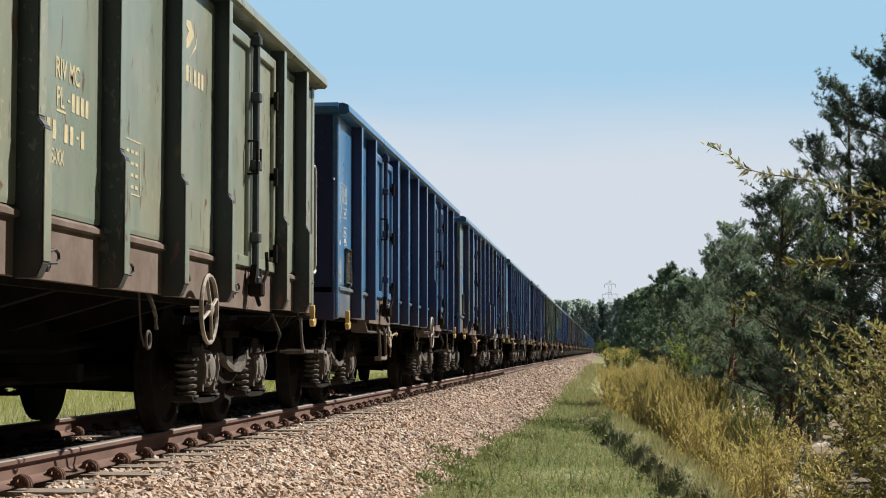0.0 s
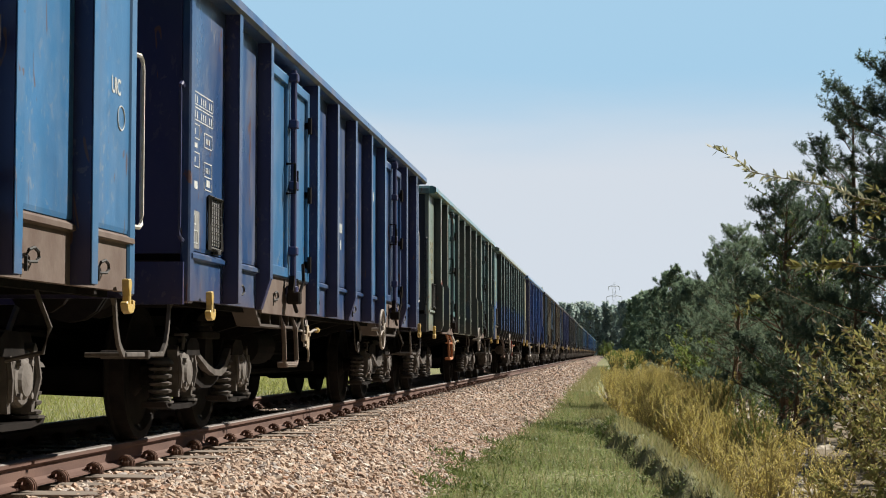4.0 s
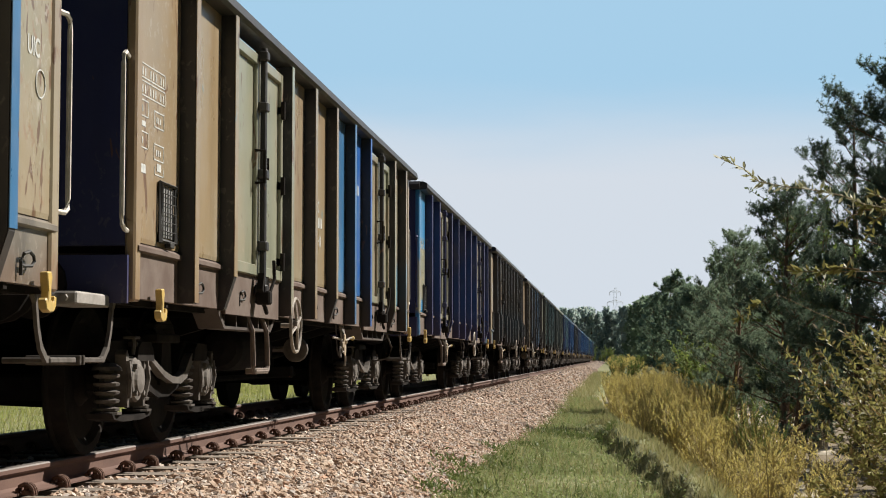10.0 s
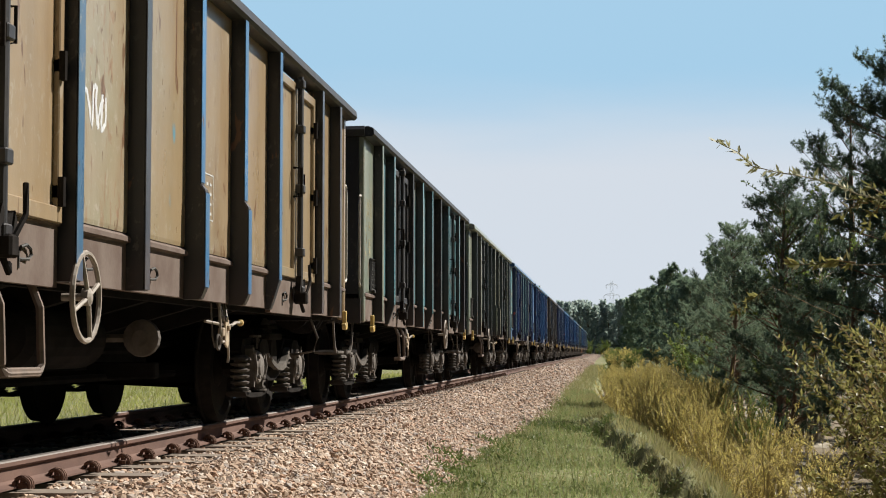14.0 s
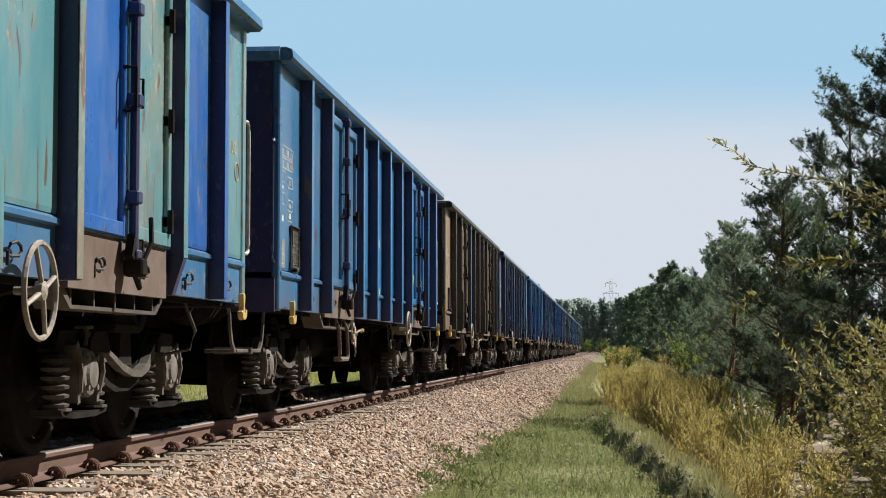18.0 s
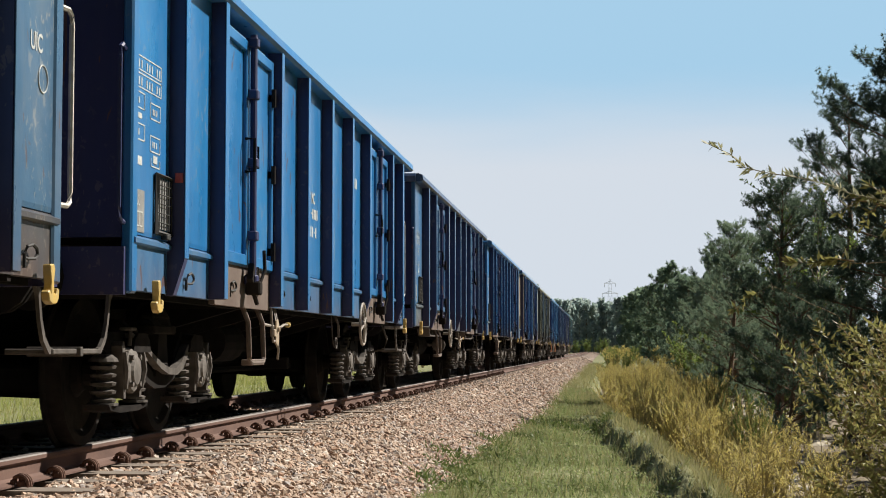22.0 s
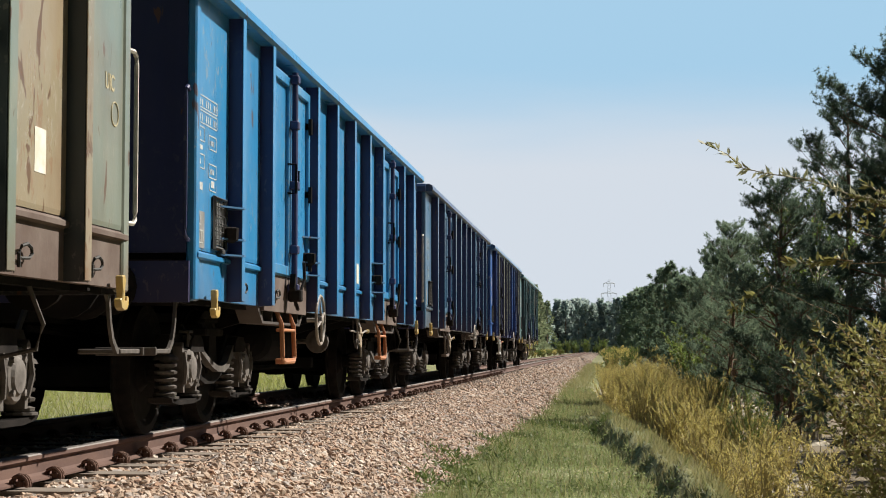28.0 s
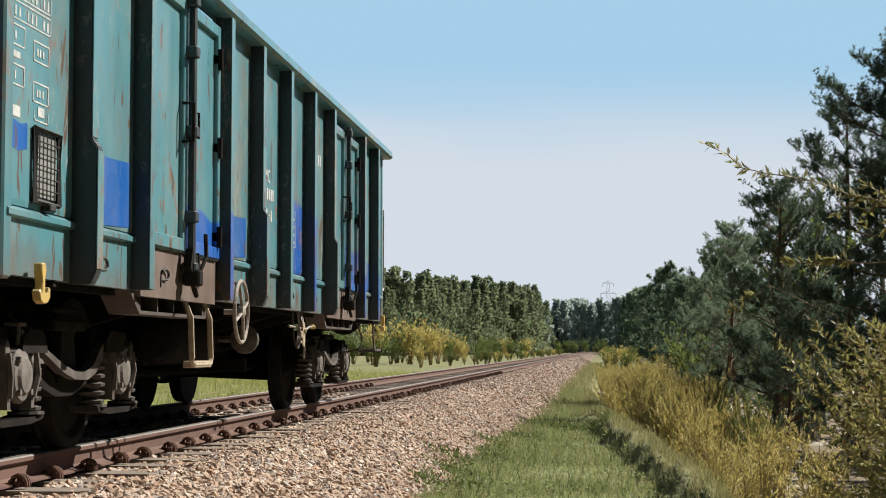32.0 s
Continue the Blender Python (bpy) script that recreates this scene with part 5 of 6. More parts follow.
# ---- plants ----
def foliage(name, a, b, c, through_light=0.35, rough=0.6, patchy=0.5):
    """Leaves or needles: three tones leaf by leaf, some light passing through."""
    s = Nodes(name, rough)
    g = s.n.new("ShaderNodeNewGeometry")
    col = s.mix(s.ramp(g.outputs["Random Per Island"], 0.0, 0.6), a, b)
    col = s.mix(s.ramp(g.outputs["Random Per Island"], 0.7, 1.0), col, c)
    col = s.mix(s.math("MULTIPLY", s.ramp(s.noise(0.8, 4), 0.35, 0.7), patchy), col, shade(a, 0.6))
    m = s.done(col)
    tr = s.n.new("ShaderNodeBsdfTranslucent")
    s.l.new(col, tr.inputs["Color"])
    mx = s.n.new("ShaderNodeMixShader")
    mx.inputs[0].default_value = through_light
    out = s.n["Material Output"]
    s.l.new(s.b.outputs[0], mx.inputs[1])
    s.l.new(tr.outputs[0], mx.inputs[2])
    s.l.new(mx.outputs[0], out.inputs["Surface"])
    return m


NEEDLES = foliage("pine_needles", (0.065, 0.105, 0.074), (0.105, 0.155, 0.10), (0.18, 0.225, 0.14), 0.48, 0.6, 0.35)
# mid, far and bluish needles: distance haze mixed into the base colour
NEEDLES_MID = foliage("mid_haze_needles", (0.15, 0.215, 0.145), (0.20, 0.27, 0.18), (0.28, 0.33, 0.21), 0.55, 0.7, 0.25)
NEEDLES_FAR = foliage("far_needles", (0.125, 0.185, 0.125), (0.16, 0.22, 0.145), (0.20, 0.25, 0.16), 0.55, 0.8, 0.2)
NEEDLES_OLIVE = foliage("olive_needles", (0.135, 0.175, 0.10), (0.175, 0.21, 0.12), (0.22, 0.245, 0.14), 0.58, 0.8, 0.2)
NEEDLES_HAZE = foliage("hazy_blue_needles", (0.30, 0.38, 0.36), (0.36, 0.43, 0.40), (0.40, 0.45, 0.40), 0.65, 0.8, 0.1)
SPRING = foliage("spring_leaves", (0.11, 0.17, 0.04), (0.18, 0.24, 0.06), (0.25, 0.30, 0.09), 0.5)
YELLOWISH = foliage("yellow_willow", (0.56, 0.46, 0.145), (0.64, 0.545, 0.21), (0.44, 0.45, 0.15), 0.62, 0.6, 0.35)
WILLOW = foliage("willow_leaves", (0.155, 0.16, 0.055), (0.30, 0.28, 0.10), (0.18, 0.115, 0.055), 0.5, 0.5)
CATKIN = foliage("young_leaves", (0.36, 0.36, 0.22), (0.45, 0.45, 0.30), (0.28, 0.30, 0.12), 0.3)
GRASS = foliage("grass_blades", (0.19, 0.245, 0.085), (0.275, 0.325, 0.135), (0.48, 0.43, 0.28), 0.55, 0.6, 0.85)
FIELD = foliage("field_grass", (0.27, 0.31, 0.08), (0.36, 0.39, 0.12), (0.44, 0.38, 0.2), 0.6, 0.6, 0.5)
GRASS_DARK = foliage("dark_grass", (0.08, 0.12, 0.03), (0.13, 0.17, 0.05), (0.20, 0.22, 0.08), 0.4)
STRAW = foliage("dry_grass", (0.25, 0.24, 0.10), (0.33, 0.30, 0.15), (0.17, 0.21, 0.07), 0.5)
BARK = simple("bark", (0.11, 0.075, 0.05), (0.19, 0.12, 0.075), 9, 0.9, 0, 0.8, (1, 1, 0.25))
TWIG = simple("twig_bark", (0.20, 0.15, 0.09), (0.26, 0.17, 0.09), 14, 0.8)
TWIGYELLOW = simple("yellow_twig_bark", (0.37, 0.30, 0.14), (0.30, 0.25, 0.12), 14, 0.8)
TWIGPALE = simple("pale_twig", (0.42, 0.38, 0.30), (0.34, 0.28, 0.2), 14, 0.8)


def unit(v):
    return v / np.maximum(np.linalg.norm(v, axis=-1, keepdims=True), 1e-9)


def blades(P, D, length, width, rng):
    """Leaf shapes: four-cornered, from P along D. Returns verts and faces."""
    n = len(P)
    D = unit(D)
    side = unit(np.cross(D, unit(rng.normal(size=(n, 3)))))
    L, Wd = np.broadcast_to(length, n)[:, None], np.broadcast_to(width, n)[:, None]
    mid = P + D * L * 0.45
    V = np.stack([P, mid + side * Wd / 2, P + D * L, mid - side * Wd / 2], 1).reshape(-1, 3)
    return V, np.arange(4 * n).reshape(-1, 4)


def spikes(P, D, length, width, rng):
    """Thin three-cornered needles or grass."""
    n = len(P)
    D = unit(D)
    side = unit(np.cross(D, unit(rng.normal(size=(n, 3)))))
    L, Wd = np.broadcast_to(length, n)[:, None], np.broadcast_to(width, n)[:, None]
    V = np.stack([P - side * Wd / 2, P + side * Wd / 2, P + D * L], 1).reshape(-1, 3)
    return V, np.arange(3 * n).reshape(-1, 3)


def pine_meshes(h, seed, spread=0.30, bare=0.12, tuft=0.13, dense=1.0, gap=1.0, needles=11, limbs=()):
    """A Scots pine: trunk with limbs in whorls, tufts of needles on twigs."""
    rng = np.random.default_rng(seed)
    wood = bmesh.new()
    bend = rng.normal(0, 0.02 * h, 2)
    def stem(z):
        q = z / h
        return np.array([bend[0] * math.sin(3 * q), bend[1] * math.sin(2.3 * q), z])
    tube(wood, [stem(h * q) for q in (0, 0.1, 0.25, 0.45, 0.65, 0.85, 1.0)], [0.018 * h * (1 - q) ** 0.9 + 0.012 for q in (0, 0.1, 0.25, 0.45, 0.65, 0.85, 1.0)], 7)
    P, A = [], []
    def pad(p, out, r):
        # two or three upturned shoots, each a brush of needles
        for _ in range(max(1, int(rng.uniform(2, 4) * dense))):
            d = unit(out * 0.5 + unit(rng.normal(size=3)) * 0.75 + np.array([0, 0, 0.6]))
            k = rng.integers(3, 6)
            start = p + unit(rng.normal(size=3)) * r * 0.45
            for i in range(k):
                P.append(start + d * r * 1.25 * i / k)
                A.append(d)
    def limb(base, d, L, curl, thick, count):
        on = lambda s: base + d * L * s + np.array([0, 0, curl * L * s * s])
        tube(wood, [on(s) for s in (0, 0.35, 0.7, 1.0)], [thick, 0.6 * thick, 0.4 * thick, 0.004], 4)
        side = np.cross(d, (0, 0, 1))
        for _ in range(count):
            s = rng.uniform(0.3, 1.0) ** 0.8
            twig = unit(d * 0.6 + side * rng.normal(0, 0.8) + np.array([0, 0, rng.uniform(-0.1, 0.6)])) * rng.uniform(0.1, 0.3) * (0.6 + 0.4 * L)
            tube(wood, [on(s), on(s) + twig], [0.007, 0.004], 3)
            pad(on(s) + twig, unit(twig), rng.uniform(0.12, 0.26) * (0.7 + 0.035 * h))
        pad(on(1.0), unit(d), 0.2)
    for z, az, L, up in limbs:
        limb(stem(z), np.array([math.cos(radians(az)), math.sin(radians(az)), up]), L, 0.15, 0.028, int(8 + 9 * L))
    z = bare * h
    while z < h * 0.98:
        q = z / h
        reach = spread * h * min(1.0, (1.05 - q) ** 0.7 * (0.6 + 2.0 * min(q, 0.25)))
        for k in range(rng.integers(3, 6)):
            az, L = rng.uniform(0, 6.283), reach * rng.uniform(0.5, 1.2)
            up = 0.10 + 0.9 * q ** 1.4 + rng.normal(0, 0.14)
            d = np.array([math.cos(az), math.sin(az), up])
            limb(stem(z), d, L, rng.uniform(0.1, 0.35), 0.003 * h * (1 - q) + 0.012, int(3 + L * 3.4))
        z += gap * rng.uniform(0.04, 0.07) * h * (1.1 - 0.4 * q)
    for k in range(6):
        P.append(stem(h) + rng.normal(0, 0.05, 3))
        A.append((0, 0, 1))
    P, A = np.array(P), np.array(A)
    n = needles
    D = np.repeat(A, n, 0) * 0.75 + unit(rng.normal(size=(len(P) * n, 3)))
    V, F = spikes(np.repeat(P, n, 0), D, tuft * rng.uniform(0.6, 1.25, len(P) * n), 0.015 * tuft / 0.13 * (20 / n) ** 0.7, rng)
    return to_mesh("trunk", wood), fast_mesh("crown", V, F)


def bush_meshes(h, seed, stems=14, spread=0.4, leaves=1400, leaf=0.05, width=0.02, lean=(0, 0), low=0.15, upright=1.0, forks=6, slim=False):
    """A shrub or small broadleaf tree: stems that fork, leaves along the twigs."""
    rng = np.random.default_rng(seed)
    wood = bmesh.new()
    lines = []
    for _ in range(stems):
        az, r = rng.uniform(0, 6.283), spread * h * rng.uniform(0.1, 1.0)
        tip = np.array([math.cos(az) * r + lean[0] * h, math.sin(az) * r + lean[1] * h, h * rng.uniform(0.6, 1.0)])
        b = np.array([math.cos(az), math.sin(az), 0]) * 0.06 * h * rng.uniform(0, 1)
        pts = [b + (tip - b) * s * np.array([s ** 0.5, s ** 0.5, 1]) + rng.normal(0, 0.012 * h, 3) * (s > 0) for s in (0, 0.3, 0.6, 0.85, 1.0)]
        tube(wood, pts, [0.007 * h * f + 0.002 for f in (1, 0.8, 0.55, 0.3, 0.1)], 3 if slim else 4)
        lines.append(pts)
        for _ in range(forks):
            s = rng.uniform(0.25, 0.9)
            i = min(3, int(s * 4))
            p = pts[i] + (pts[i + 1] - pts[i]) * rng.uniform(0, 1)
            d = unit(rng.normal(size=3) * np.array([1, 1, 0.4]) + np.array([0, 0, 0.8 * upright]))
            e = p + d * h * rng.uniform(0.1, 0.25)
            tube(wood, [p, (p + e) / 2 + rng.normal(0, 0.01 * h, 3), e], [0.003 * h + 0.001, 0.002 * h + 0.001, 0.0015], 3)
            lines.append([p, (p + e) / 2, e])
    P = []
    for _ in range(leaves):
        ln = lines[rng.integers(len(lines))]
        i = rng.integers(len(ln) - 1)
        P.append(ln[i] + (ln[i + 1] - ln[i]) * rng.uniform(0, 1))
    P = np.array(P)
    P = P[P[:, 2] > low * h]
    D = rng.normal(size=P.shape) + np.array([0, 0, 0.5 * upright])
    V, F = (spikes if slim else blades)(P, D, leaf * rng.uniform(0.6, 1.2, len(P)), width, rng)
    return to_mesh("stems", wood), fast_mesh("leaves", V, F)


def plant(name, meshes, mats, x, y, size=1.0, turn=0.0, label="", category="tree", group="", names=("trunk", "crown"), dz=0.0):
    root = new(name)
    root.matrix_basis = Matrix.Translation((x, y, float(ground_z(x, y)) - 0.03 + dz)) @ Matrix.Rotation(radians(turn), 4, "Z") @ Matrix.Scale(size, 4)
    for n, me, m in zip(names, meshes, mats):
        part(n, me, m, root)
    return tagged(root, label, category, group)


# pines beyond the hollow
TALL = [pine_meshes(9.4, 11, 0.27, 0.03, 0.12, 1.0, 0.8), pine_meshes(8.6, 12, 0.26, 0.06, 0.095, 1.0, 1.0, 14), pine_meshes(6.2, 13, 0.28, 0.04, 0.09, 1.0, 1.0, 15),
        pine_meshes(8.0, 15, 0.17, 0.05, 0.085, 1.1, 0.62, 18, ((6.55, 183, 1.42, 0.38), (7.3, 178, 0.75, 0.55), (6.2, 195, 1.25, 0.30), (5.4, 180, 1.0, 0.25), (4.9, 170, 1.15, 0.2), (4.3, 190, 1.3, 0.15), (3.6, 182, 1.6, 0.12), (2.9, 176, 1.9, 0.1), (2.2, 188, 2.1, 0.06), (7.6, 20, 0.8, 0.5), (6.8, 340, 1.2, 0.4)))]
PINES = [(9.50, 31.0, 3, 0.93, 0), (10.9, 35.0, 1, 0.95, 80), (7.80, 37.5, 2, 0.90, 140), (9.75, 40.0, 1, 0.90, 10), (11.8, 33.0, 0, 0.85, 200),
         (7.5, 51.0, 2, 0.82, 60), (8.2, 54.0, 2, 0.93, 300), (8.3, 62.0, 2, 0.82, 110), (9.3, 47.0, 2, 0.95, 250), (11.2, 44.0, 1, 0.78, 40),
         (12.6, 41.0, 1, 0.85, 320), (13.5, 37.0, 0, 0.8, 170), (9.4, 66.0, 2, 0.97, 30), (9.0, 74.0, 2, 0.98, 210), (11.5, 58.0, 1, 0.72, 75),
         (10.4, 28.5, 2, 0.85, 290), (7.75, 35.9, 2, 0.5, 30), (8.9, 33.2, 2, 0.6, 190), (12.0, 27.0, 1, 0.8, 15)]
for x, y, v, s, a in PINES:
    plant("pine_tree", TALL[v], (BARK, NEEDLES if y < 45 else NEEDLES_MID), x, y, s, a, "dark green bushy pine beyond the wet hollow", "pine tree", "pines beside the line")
FAR_PINE = [pine_meshes(8.0, 21, 0.26, 0.03, 0.26, 0.45, 1.0, 6), pine_meshes(7.0, 22, 0.30, 0.03, 0.26, 0.45, 1.0, 6)]
rng = random.Random(5)
for i in range(34):
    y = 84 + 4.2 * i + rng.uniform(-2, 2)
    x = 9.8 - 0.006 * (y - 84) + rng.choice((0.0, 0.0, 3.0, 5.5)) + rng.uniform(-0.6, 0.8)
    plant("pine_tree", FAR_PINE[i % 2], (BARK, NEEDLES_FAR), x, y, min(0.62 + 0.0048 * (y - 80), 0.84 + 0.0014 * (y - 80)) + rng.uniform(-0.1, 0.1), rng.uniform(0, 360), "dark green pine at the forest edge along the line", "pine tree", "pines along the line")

# young broadleaf trees among the pines
BIRCH = bush_meshes(5.2, 31, 16, 0.2, 3800, 0.09, 0.06, upright=1.2)
plant("birch_tree", BIRCH, (TWIGPALE, SPRING), 8.6, 38.6, 1.08, 0, "slender birch with fresh light green leaves", "birch tree")
SCRUB = bush_meshes(2.6, 32, 18, 0.4, 3200, 0.10, 0.06, low=0.05)
for x, y, s in ((9.6, 33.0, 0.8), (7.2, 58.0, 0.8), (7.6, 64.0, 1.0), (8.6, 45.0, 0.9), (7.3, 70.0, 1.0), (7.9, 78.0, 1.2), (9.9, 30.0, 0.9)):
    plant("green_shrub", SCRUB, (TWIG, SPRING), x, y, s, x * 57, "light green shrub under the pines", "shrub", "green shrubs", ("branchwork", "leaves"))

# yellow shoots along the bank
SHOOTS = [bush_meshes(1.45, 41, 26, 0.42, 6500, 0.031, 0.013, low=0.05, upright=2.2, forks=4, slim=True), bush_meshes(1.2, 42, 24, 0.55, 5800, 0.031, 0.013, low=0.05, upright=2.0, forks=4, slim=True), bush_meshes(1.6, 44, 22, 0.36, 5500, 0.032, 0.013, low=0.08, upright=2.4, forks=4, slim=True)]
FAR_SHOOTS = bush_meshes(1.45, 46, 20, 0.5, 2600, 0.07, 0.035, low=0.02, upright=1.4, forks=4, slim=True)
rng = random.Random(3)
for i in range(150):
    y = 21.5 + 66 * (i / 150) ** 1.1 + rng.uniform(-0.8, 0.8)
    x = min(max(5.15 - 0.036 * y, 3.5), 5.3) + 0.5 + 0.03 * max(0, 30 - y) + rng.random() ** 1.2 * min(3.2, 1.4 + 0.08 * max(0, y - 23))
    plant("willow_shrub", SHOOTS[i % 3], (TWIGYELLOW, YELLOWISH if rng.random() < 0.88 else SPRING), x, y, rng.uniform(0.45, 0.75) if y < 24 else rng.uniform(0.66, 1.0), rng.uniform(0, 360), "yellow-green willow shrub on the bank", "shrub", "willow shrubs on the bank", ("branchwork", "leaves"))
for i in range(34):
    y = 86 + 4.6 * i + rng.uniform(-2, 2)
    plant("willow_shrub", FAR_SHOOTS, (TWIG, YELLOWISH if i % 3 else SPRING), 4.1 + rng.random() ** 1.3 * 4.5, y, rng.uniform(0.7, 1.15), rng.uniform(0, 360), "yellow-green willow shrub on the bank", "shrub", "willow shrubs on the bank", ("branchwork", "leaves"))
TWIGGY = bush_meshes(1.5, 45, 16, 0.42, 4200, 0.026, 0.010, low=0.06, upright=1.6, forks=9)
for i, (x, y) in enumerate(((5.05, 15.6), (5.5, 16.8), (5.85, 15.2), (5.35, 18.4), (6.2, 17.6))):
    plant("twiggy_willow", TWIGGY, (TWIGYELLOW, YELLOWISH), x, y, 0.72 + 0.09 * (i * 2 % 3), i * 77, "open twiggy willow with pale yellow leaves on the bank", "shrub", "twiggy willows", ("branchwork", "leaves"))
LOW = bush_meshes(0.7, 43, 16, 0.6, 1300, 0.06, 0.022, low=0.02)
for i, (x, y) in enumerate(((6.1, 15.8), (6.6, 17.2), (5.5, 13.6), (6.3, 13.0), (7.2, 15.0), (5.75, 12.0), (7.4, 19.0), (6.9, 23.0), (7.9, 22.0), (5.9, 16.9))):
    plant("low_shrub", LOW, (TWIG, WILLOW), x, y, 0.8 + 0.1 * (i % 3), i * 61, "low green-yellow bush in the hollow", "shrub", "low bushes in the hollow", ("branchwork", "leaves"))

# bushes on the far side of the line
for x, y, s, m in ((-10.5, 128, 2.4, YELLOWISH), (-12.5, 122, 2.2, YELLOWISH), (-9.5, 150, 1.6, SPRING), (-10.5, 170, 1.7, YELLOWISH), (-8.5, 200, 1.6, SPRING), (-9.0, 230, 1.9, YELLOWISH), (-15, 110, 2.2, SPRING), (-13, 140, 2.2, SPRING), (-8.0, 260, 1.8, SPRING), (-14, 160, 2.5, SPRING), *[(-7.5 - (i * 37 % 11) * 0.9 - 0.02 * i, 108 + 5.2 * i, 1.1 + (i * 53 % 10) * 0.11, (YELLOWISH, SPRING, SPRING)[i % 3]) for i in range(44)]):
    plant("willow_shrub", FAR_SHOOTS, (TWIG, m), x, y, s, x * 31, "spring shrub on the far side of the line", "shrub", "shrubs beyond the line", ("branchwork", "leaves"))


rng = random.Random(14)
for i in range(70):
    y = 118 + 4.3 * i + rng.uniform(-2, 2)
    plant("willow_shrub", FAR_SHOOTS, (TWIG, (SPRING, WILLOW, YELLOWISH, SPRING)[i % 4]), -4.6 - rng.random() * 2.6, y, rng.uniform(0.45, 0.95), i * 71, "low spring shrub on the far side of the line", "shrub", "shrubs beyond the line", ("branchwork", "leaves"))

# young growth where the line leaves the view
rng = random.Random(12)
for i in range(16):
    plant("green_shrub", SCRUB, (TWIG, SPRING), -9 + 1.5 * i + rng.uniform(-0.6, 0.6), rng.uniform(468, 500), rng.uniform(0.8, 1.9), i * 43, "light green shrub before the far woods", "shrub", "green shrubs", ("branchwork", "leaves"))


def woods(name, places, seed, label, tone, n=340, size=0.85):
    """Distant pine wood: crowns of many tufts on bare trunks, joined."""
    rng = np.random.default_rng(seed)
    V, F, base = [], [], 0
    tb = bmesh.new()
    for x, y, h in places:
        q = rng.uniform(0, 1, n) ** 0.8
        r = h * 0.21 * (1.04 - q) ** 0.75 * (0.75 + 0.35 * np.sin(q * 17 + x)) * rng.uniform(0.3, 1.0, n) ** 0.5
        az = rng.uniform(0, 6.283, n)
        z0 = float(ground_z(x, y))
        P = np.stack([x + r * np.cos(az), y + r * np.sin(az), z0 + h * (0.01 + 0.99 * q)], -1)
        D = np.stack([np.cos(az), np.sin(az), rng.uniform(0.1, 1.0, n)], -1) + rng.normal(0, 0.5, (n, 3))
        v, f = blades(P, D, h * rng.uniform(0.04, 0.10, n) * size, h * 0.055 * size, rng)
        V.append(v)
        F.append(f + base)
        base += len(v)
        tube(tb, [(x, y, z0 - 0.1), (x, y, z0 + 0.9 * h)], [0.013 * h, 0.004 * h], 4)
    root = part(name, fast_mesh(name, np.concatenate(V), np.concatenate(F)), tone)
    tagged(root, label, "woods", kind="stuff")
    part("trunks", tb, BARK, root)


rng = random.Random(9)
left = []
for i in range(330):
    s = rng.random()
    left.append((-9 - 46 * (1 - s) - rng.uniform(0, 9) , 400 - 190 * (1 - s) + rng.uniform(-6, 6) + rng.uniform(0, 30), rng.uniform(12.0, 17.2) * (0.92 + 0.08 * s)))
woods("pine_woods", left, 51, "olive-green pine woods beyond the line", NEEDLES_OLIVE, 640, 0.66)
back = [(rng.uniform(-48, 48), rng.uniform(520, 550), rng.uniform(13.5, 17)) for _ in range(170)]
woods("pine_woods", back, 52, "distant pine woods closing the line", NEEDLES_HAZE, 760, 0.85)
right = [(9.5 + rng.uniform(0, 30), y, y * 0.033 + rng.uniform(0, 2)) for y in (rng.uniform(230, 430) for _ in range(130))]
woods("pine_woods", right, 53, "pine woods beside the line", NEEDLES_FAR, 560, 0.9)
# woods outside the view, added to cut the sky's fill light
behind = [(rng.uniform(8, 45), rng.uniform(-45, -5), rng.uniform(12, 16)) for _ in range(170)] + [(rng.uniform(24, 60), rng.uniform(-6, 60), rng.uniform(11, 15)) for _ in range(60)] + [(rng.uniform(-60, -9), rng.uniform(-70, 180), rng.uniform(11, 15)) for _ in range(170)]
behind += [(rng.uniform(-50, 50), rng.uniform(-50, -12), rng.uniform(17, 22)) for _ in range(420)]
behind = [(x, y, h) for x, y, h in behind if not (abs(x) < 4) and not (x < 0 and y > 60 and x > -30)]
woods("pine_woods", behind, 54, "pine woods out of view, added to block sky light", NEEDLES, 150, 1.4)


# ---- grass ----
def grass(name, n, region, h0, h1, mat, label, seed, power=1.6):
    rng = np.random.default_rng(seed)
    x0, x1, y0, y1 = region
    x, y = rng.uniform(x0, x1, n), y0 + (y1 - y0) * rng.uniform(0, 1, n) ** power
    clump = wave(x, y, 2.3, 0.7) + 0.5 * wave(x, y, 6.1, 1.9)
    keep = (clump + rng.normal(0, 0.6, n) > (0.9 if name == "tall_grass" else -0.5)) & (ground_z(x, y) > ballast_z(x, y) - 0.02) & (np.abs(x) > 2.45) & ((x < 5.5 - 0.0656 * y) | (y > 29) | (name == "dry_grass"))
    x, y, clump = x[keep], y[keep], clump[keep]
    P = np.stack([x, y, ground_z(x, y) - 0.01], -1)
    D = np.stack([rng.normal(0, 0.4, len(x)), rng.normal(0, 0.4, len(x)), np.ones(len(x))], -1)
    V, F = spikes(P, D, rng.uniform(h0, h1, len(x)) * (1 + 0.35 * clump), 0.006 + 0.0002 * y, rng)
    tagged(part(name, fast_mesh(name, V, F), mat), label, "grass", kind="stuff")


grass("short_grass", 110000, (2.5, 5.3, 8.5, 50), 0.03, 0.09, GRASS, "short fresh green grass beside the ballast", 61)
grass("tall_grass", 9000, (2.5, 5.2, 8.5, 40), 0.10, 0.24, GRASS_DARK, "taller dark green tufts beside the ballast", 64)
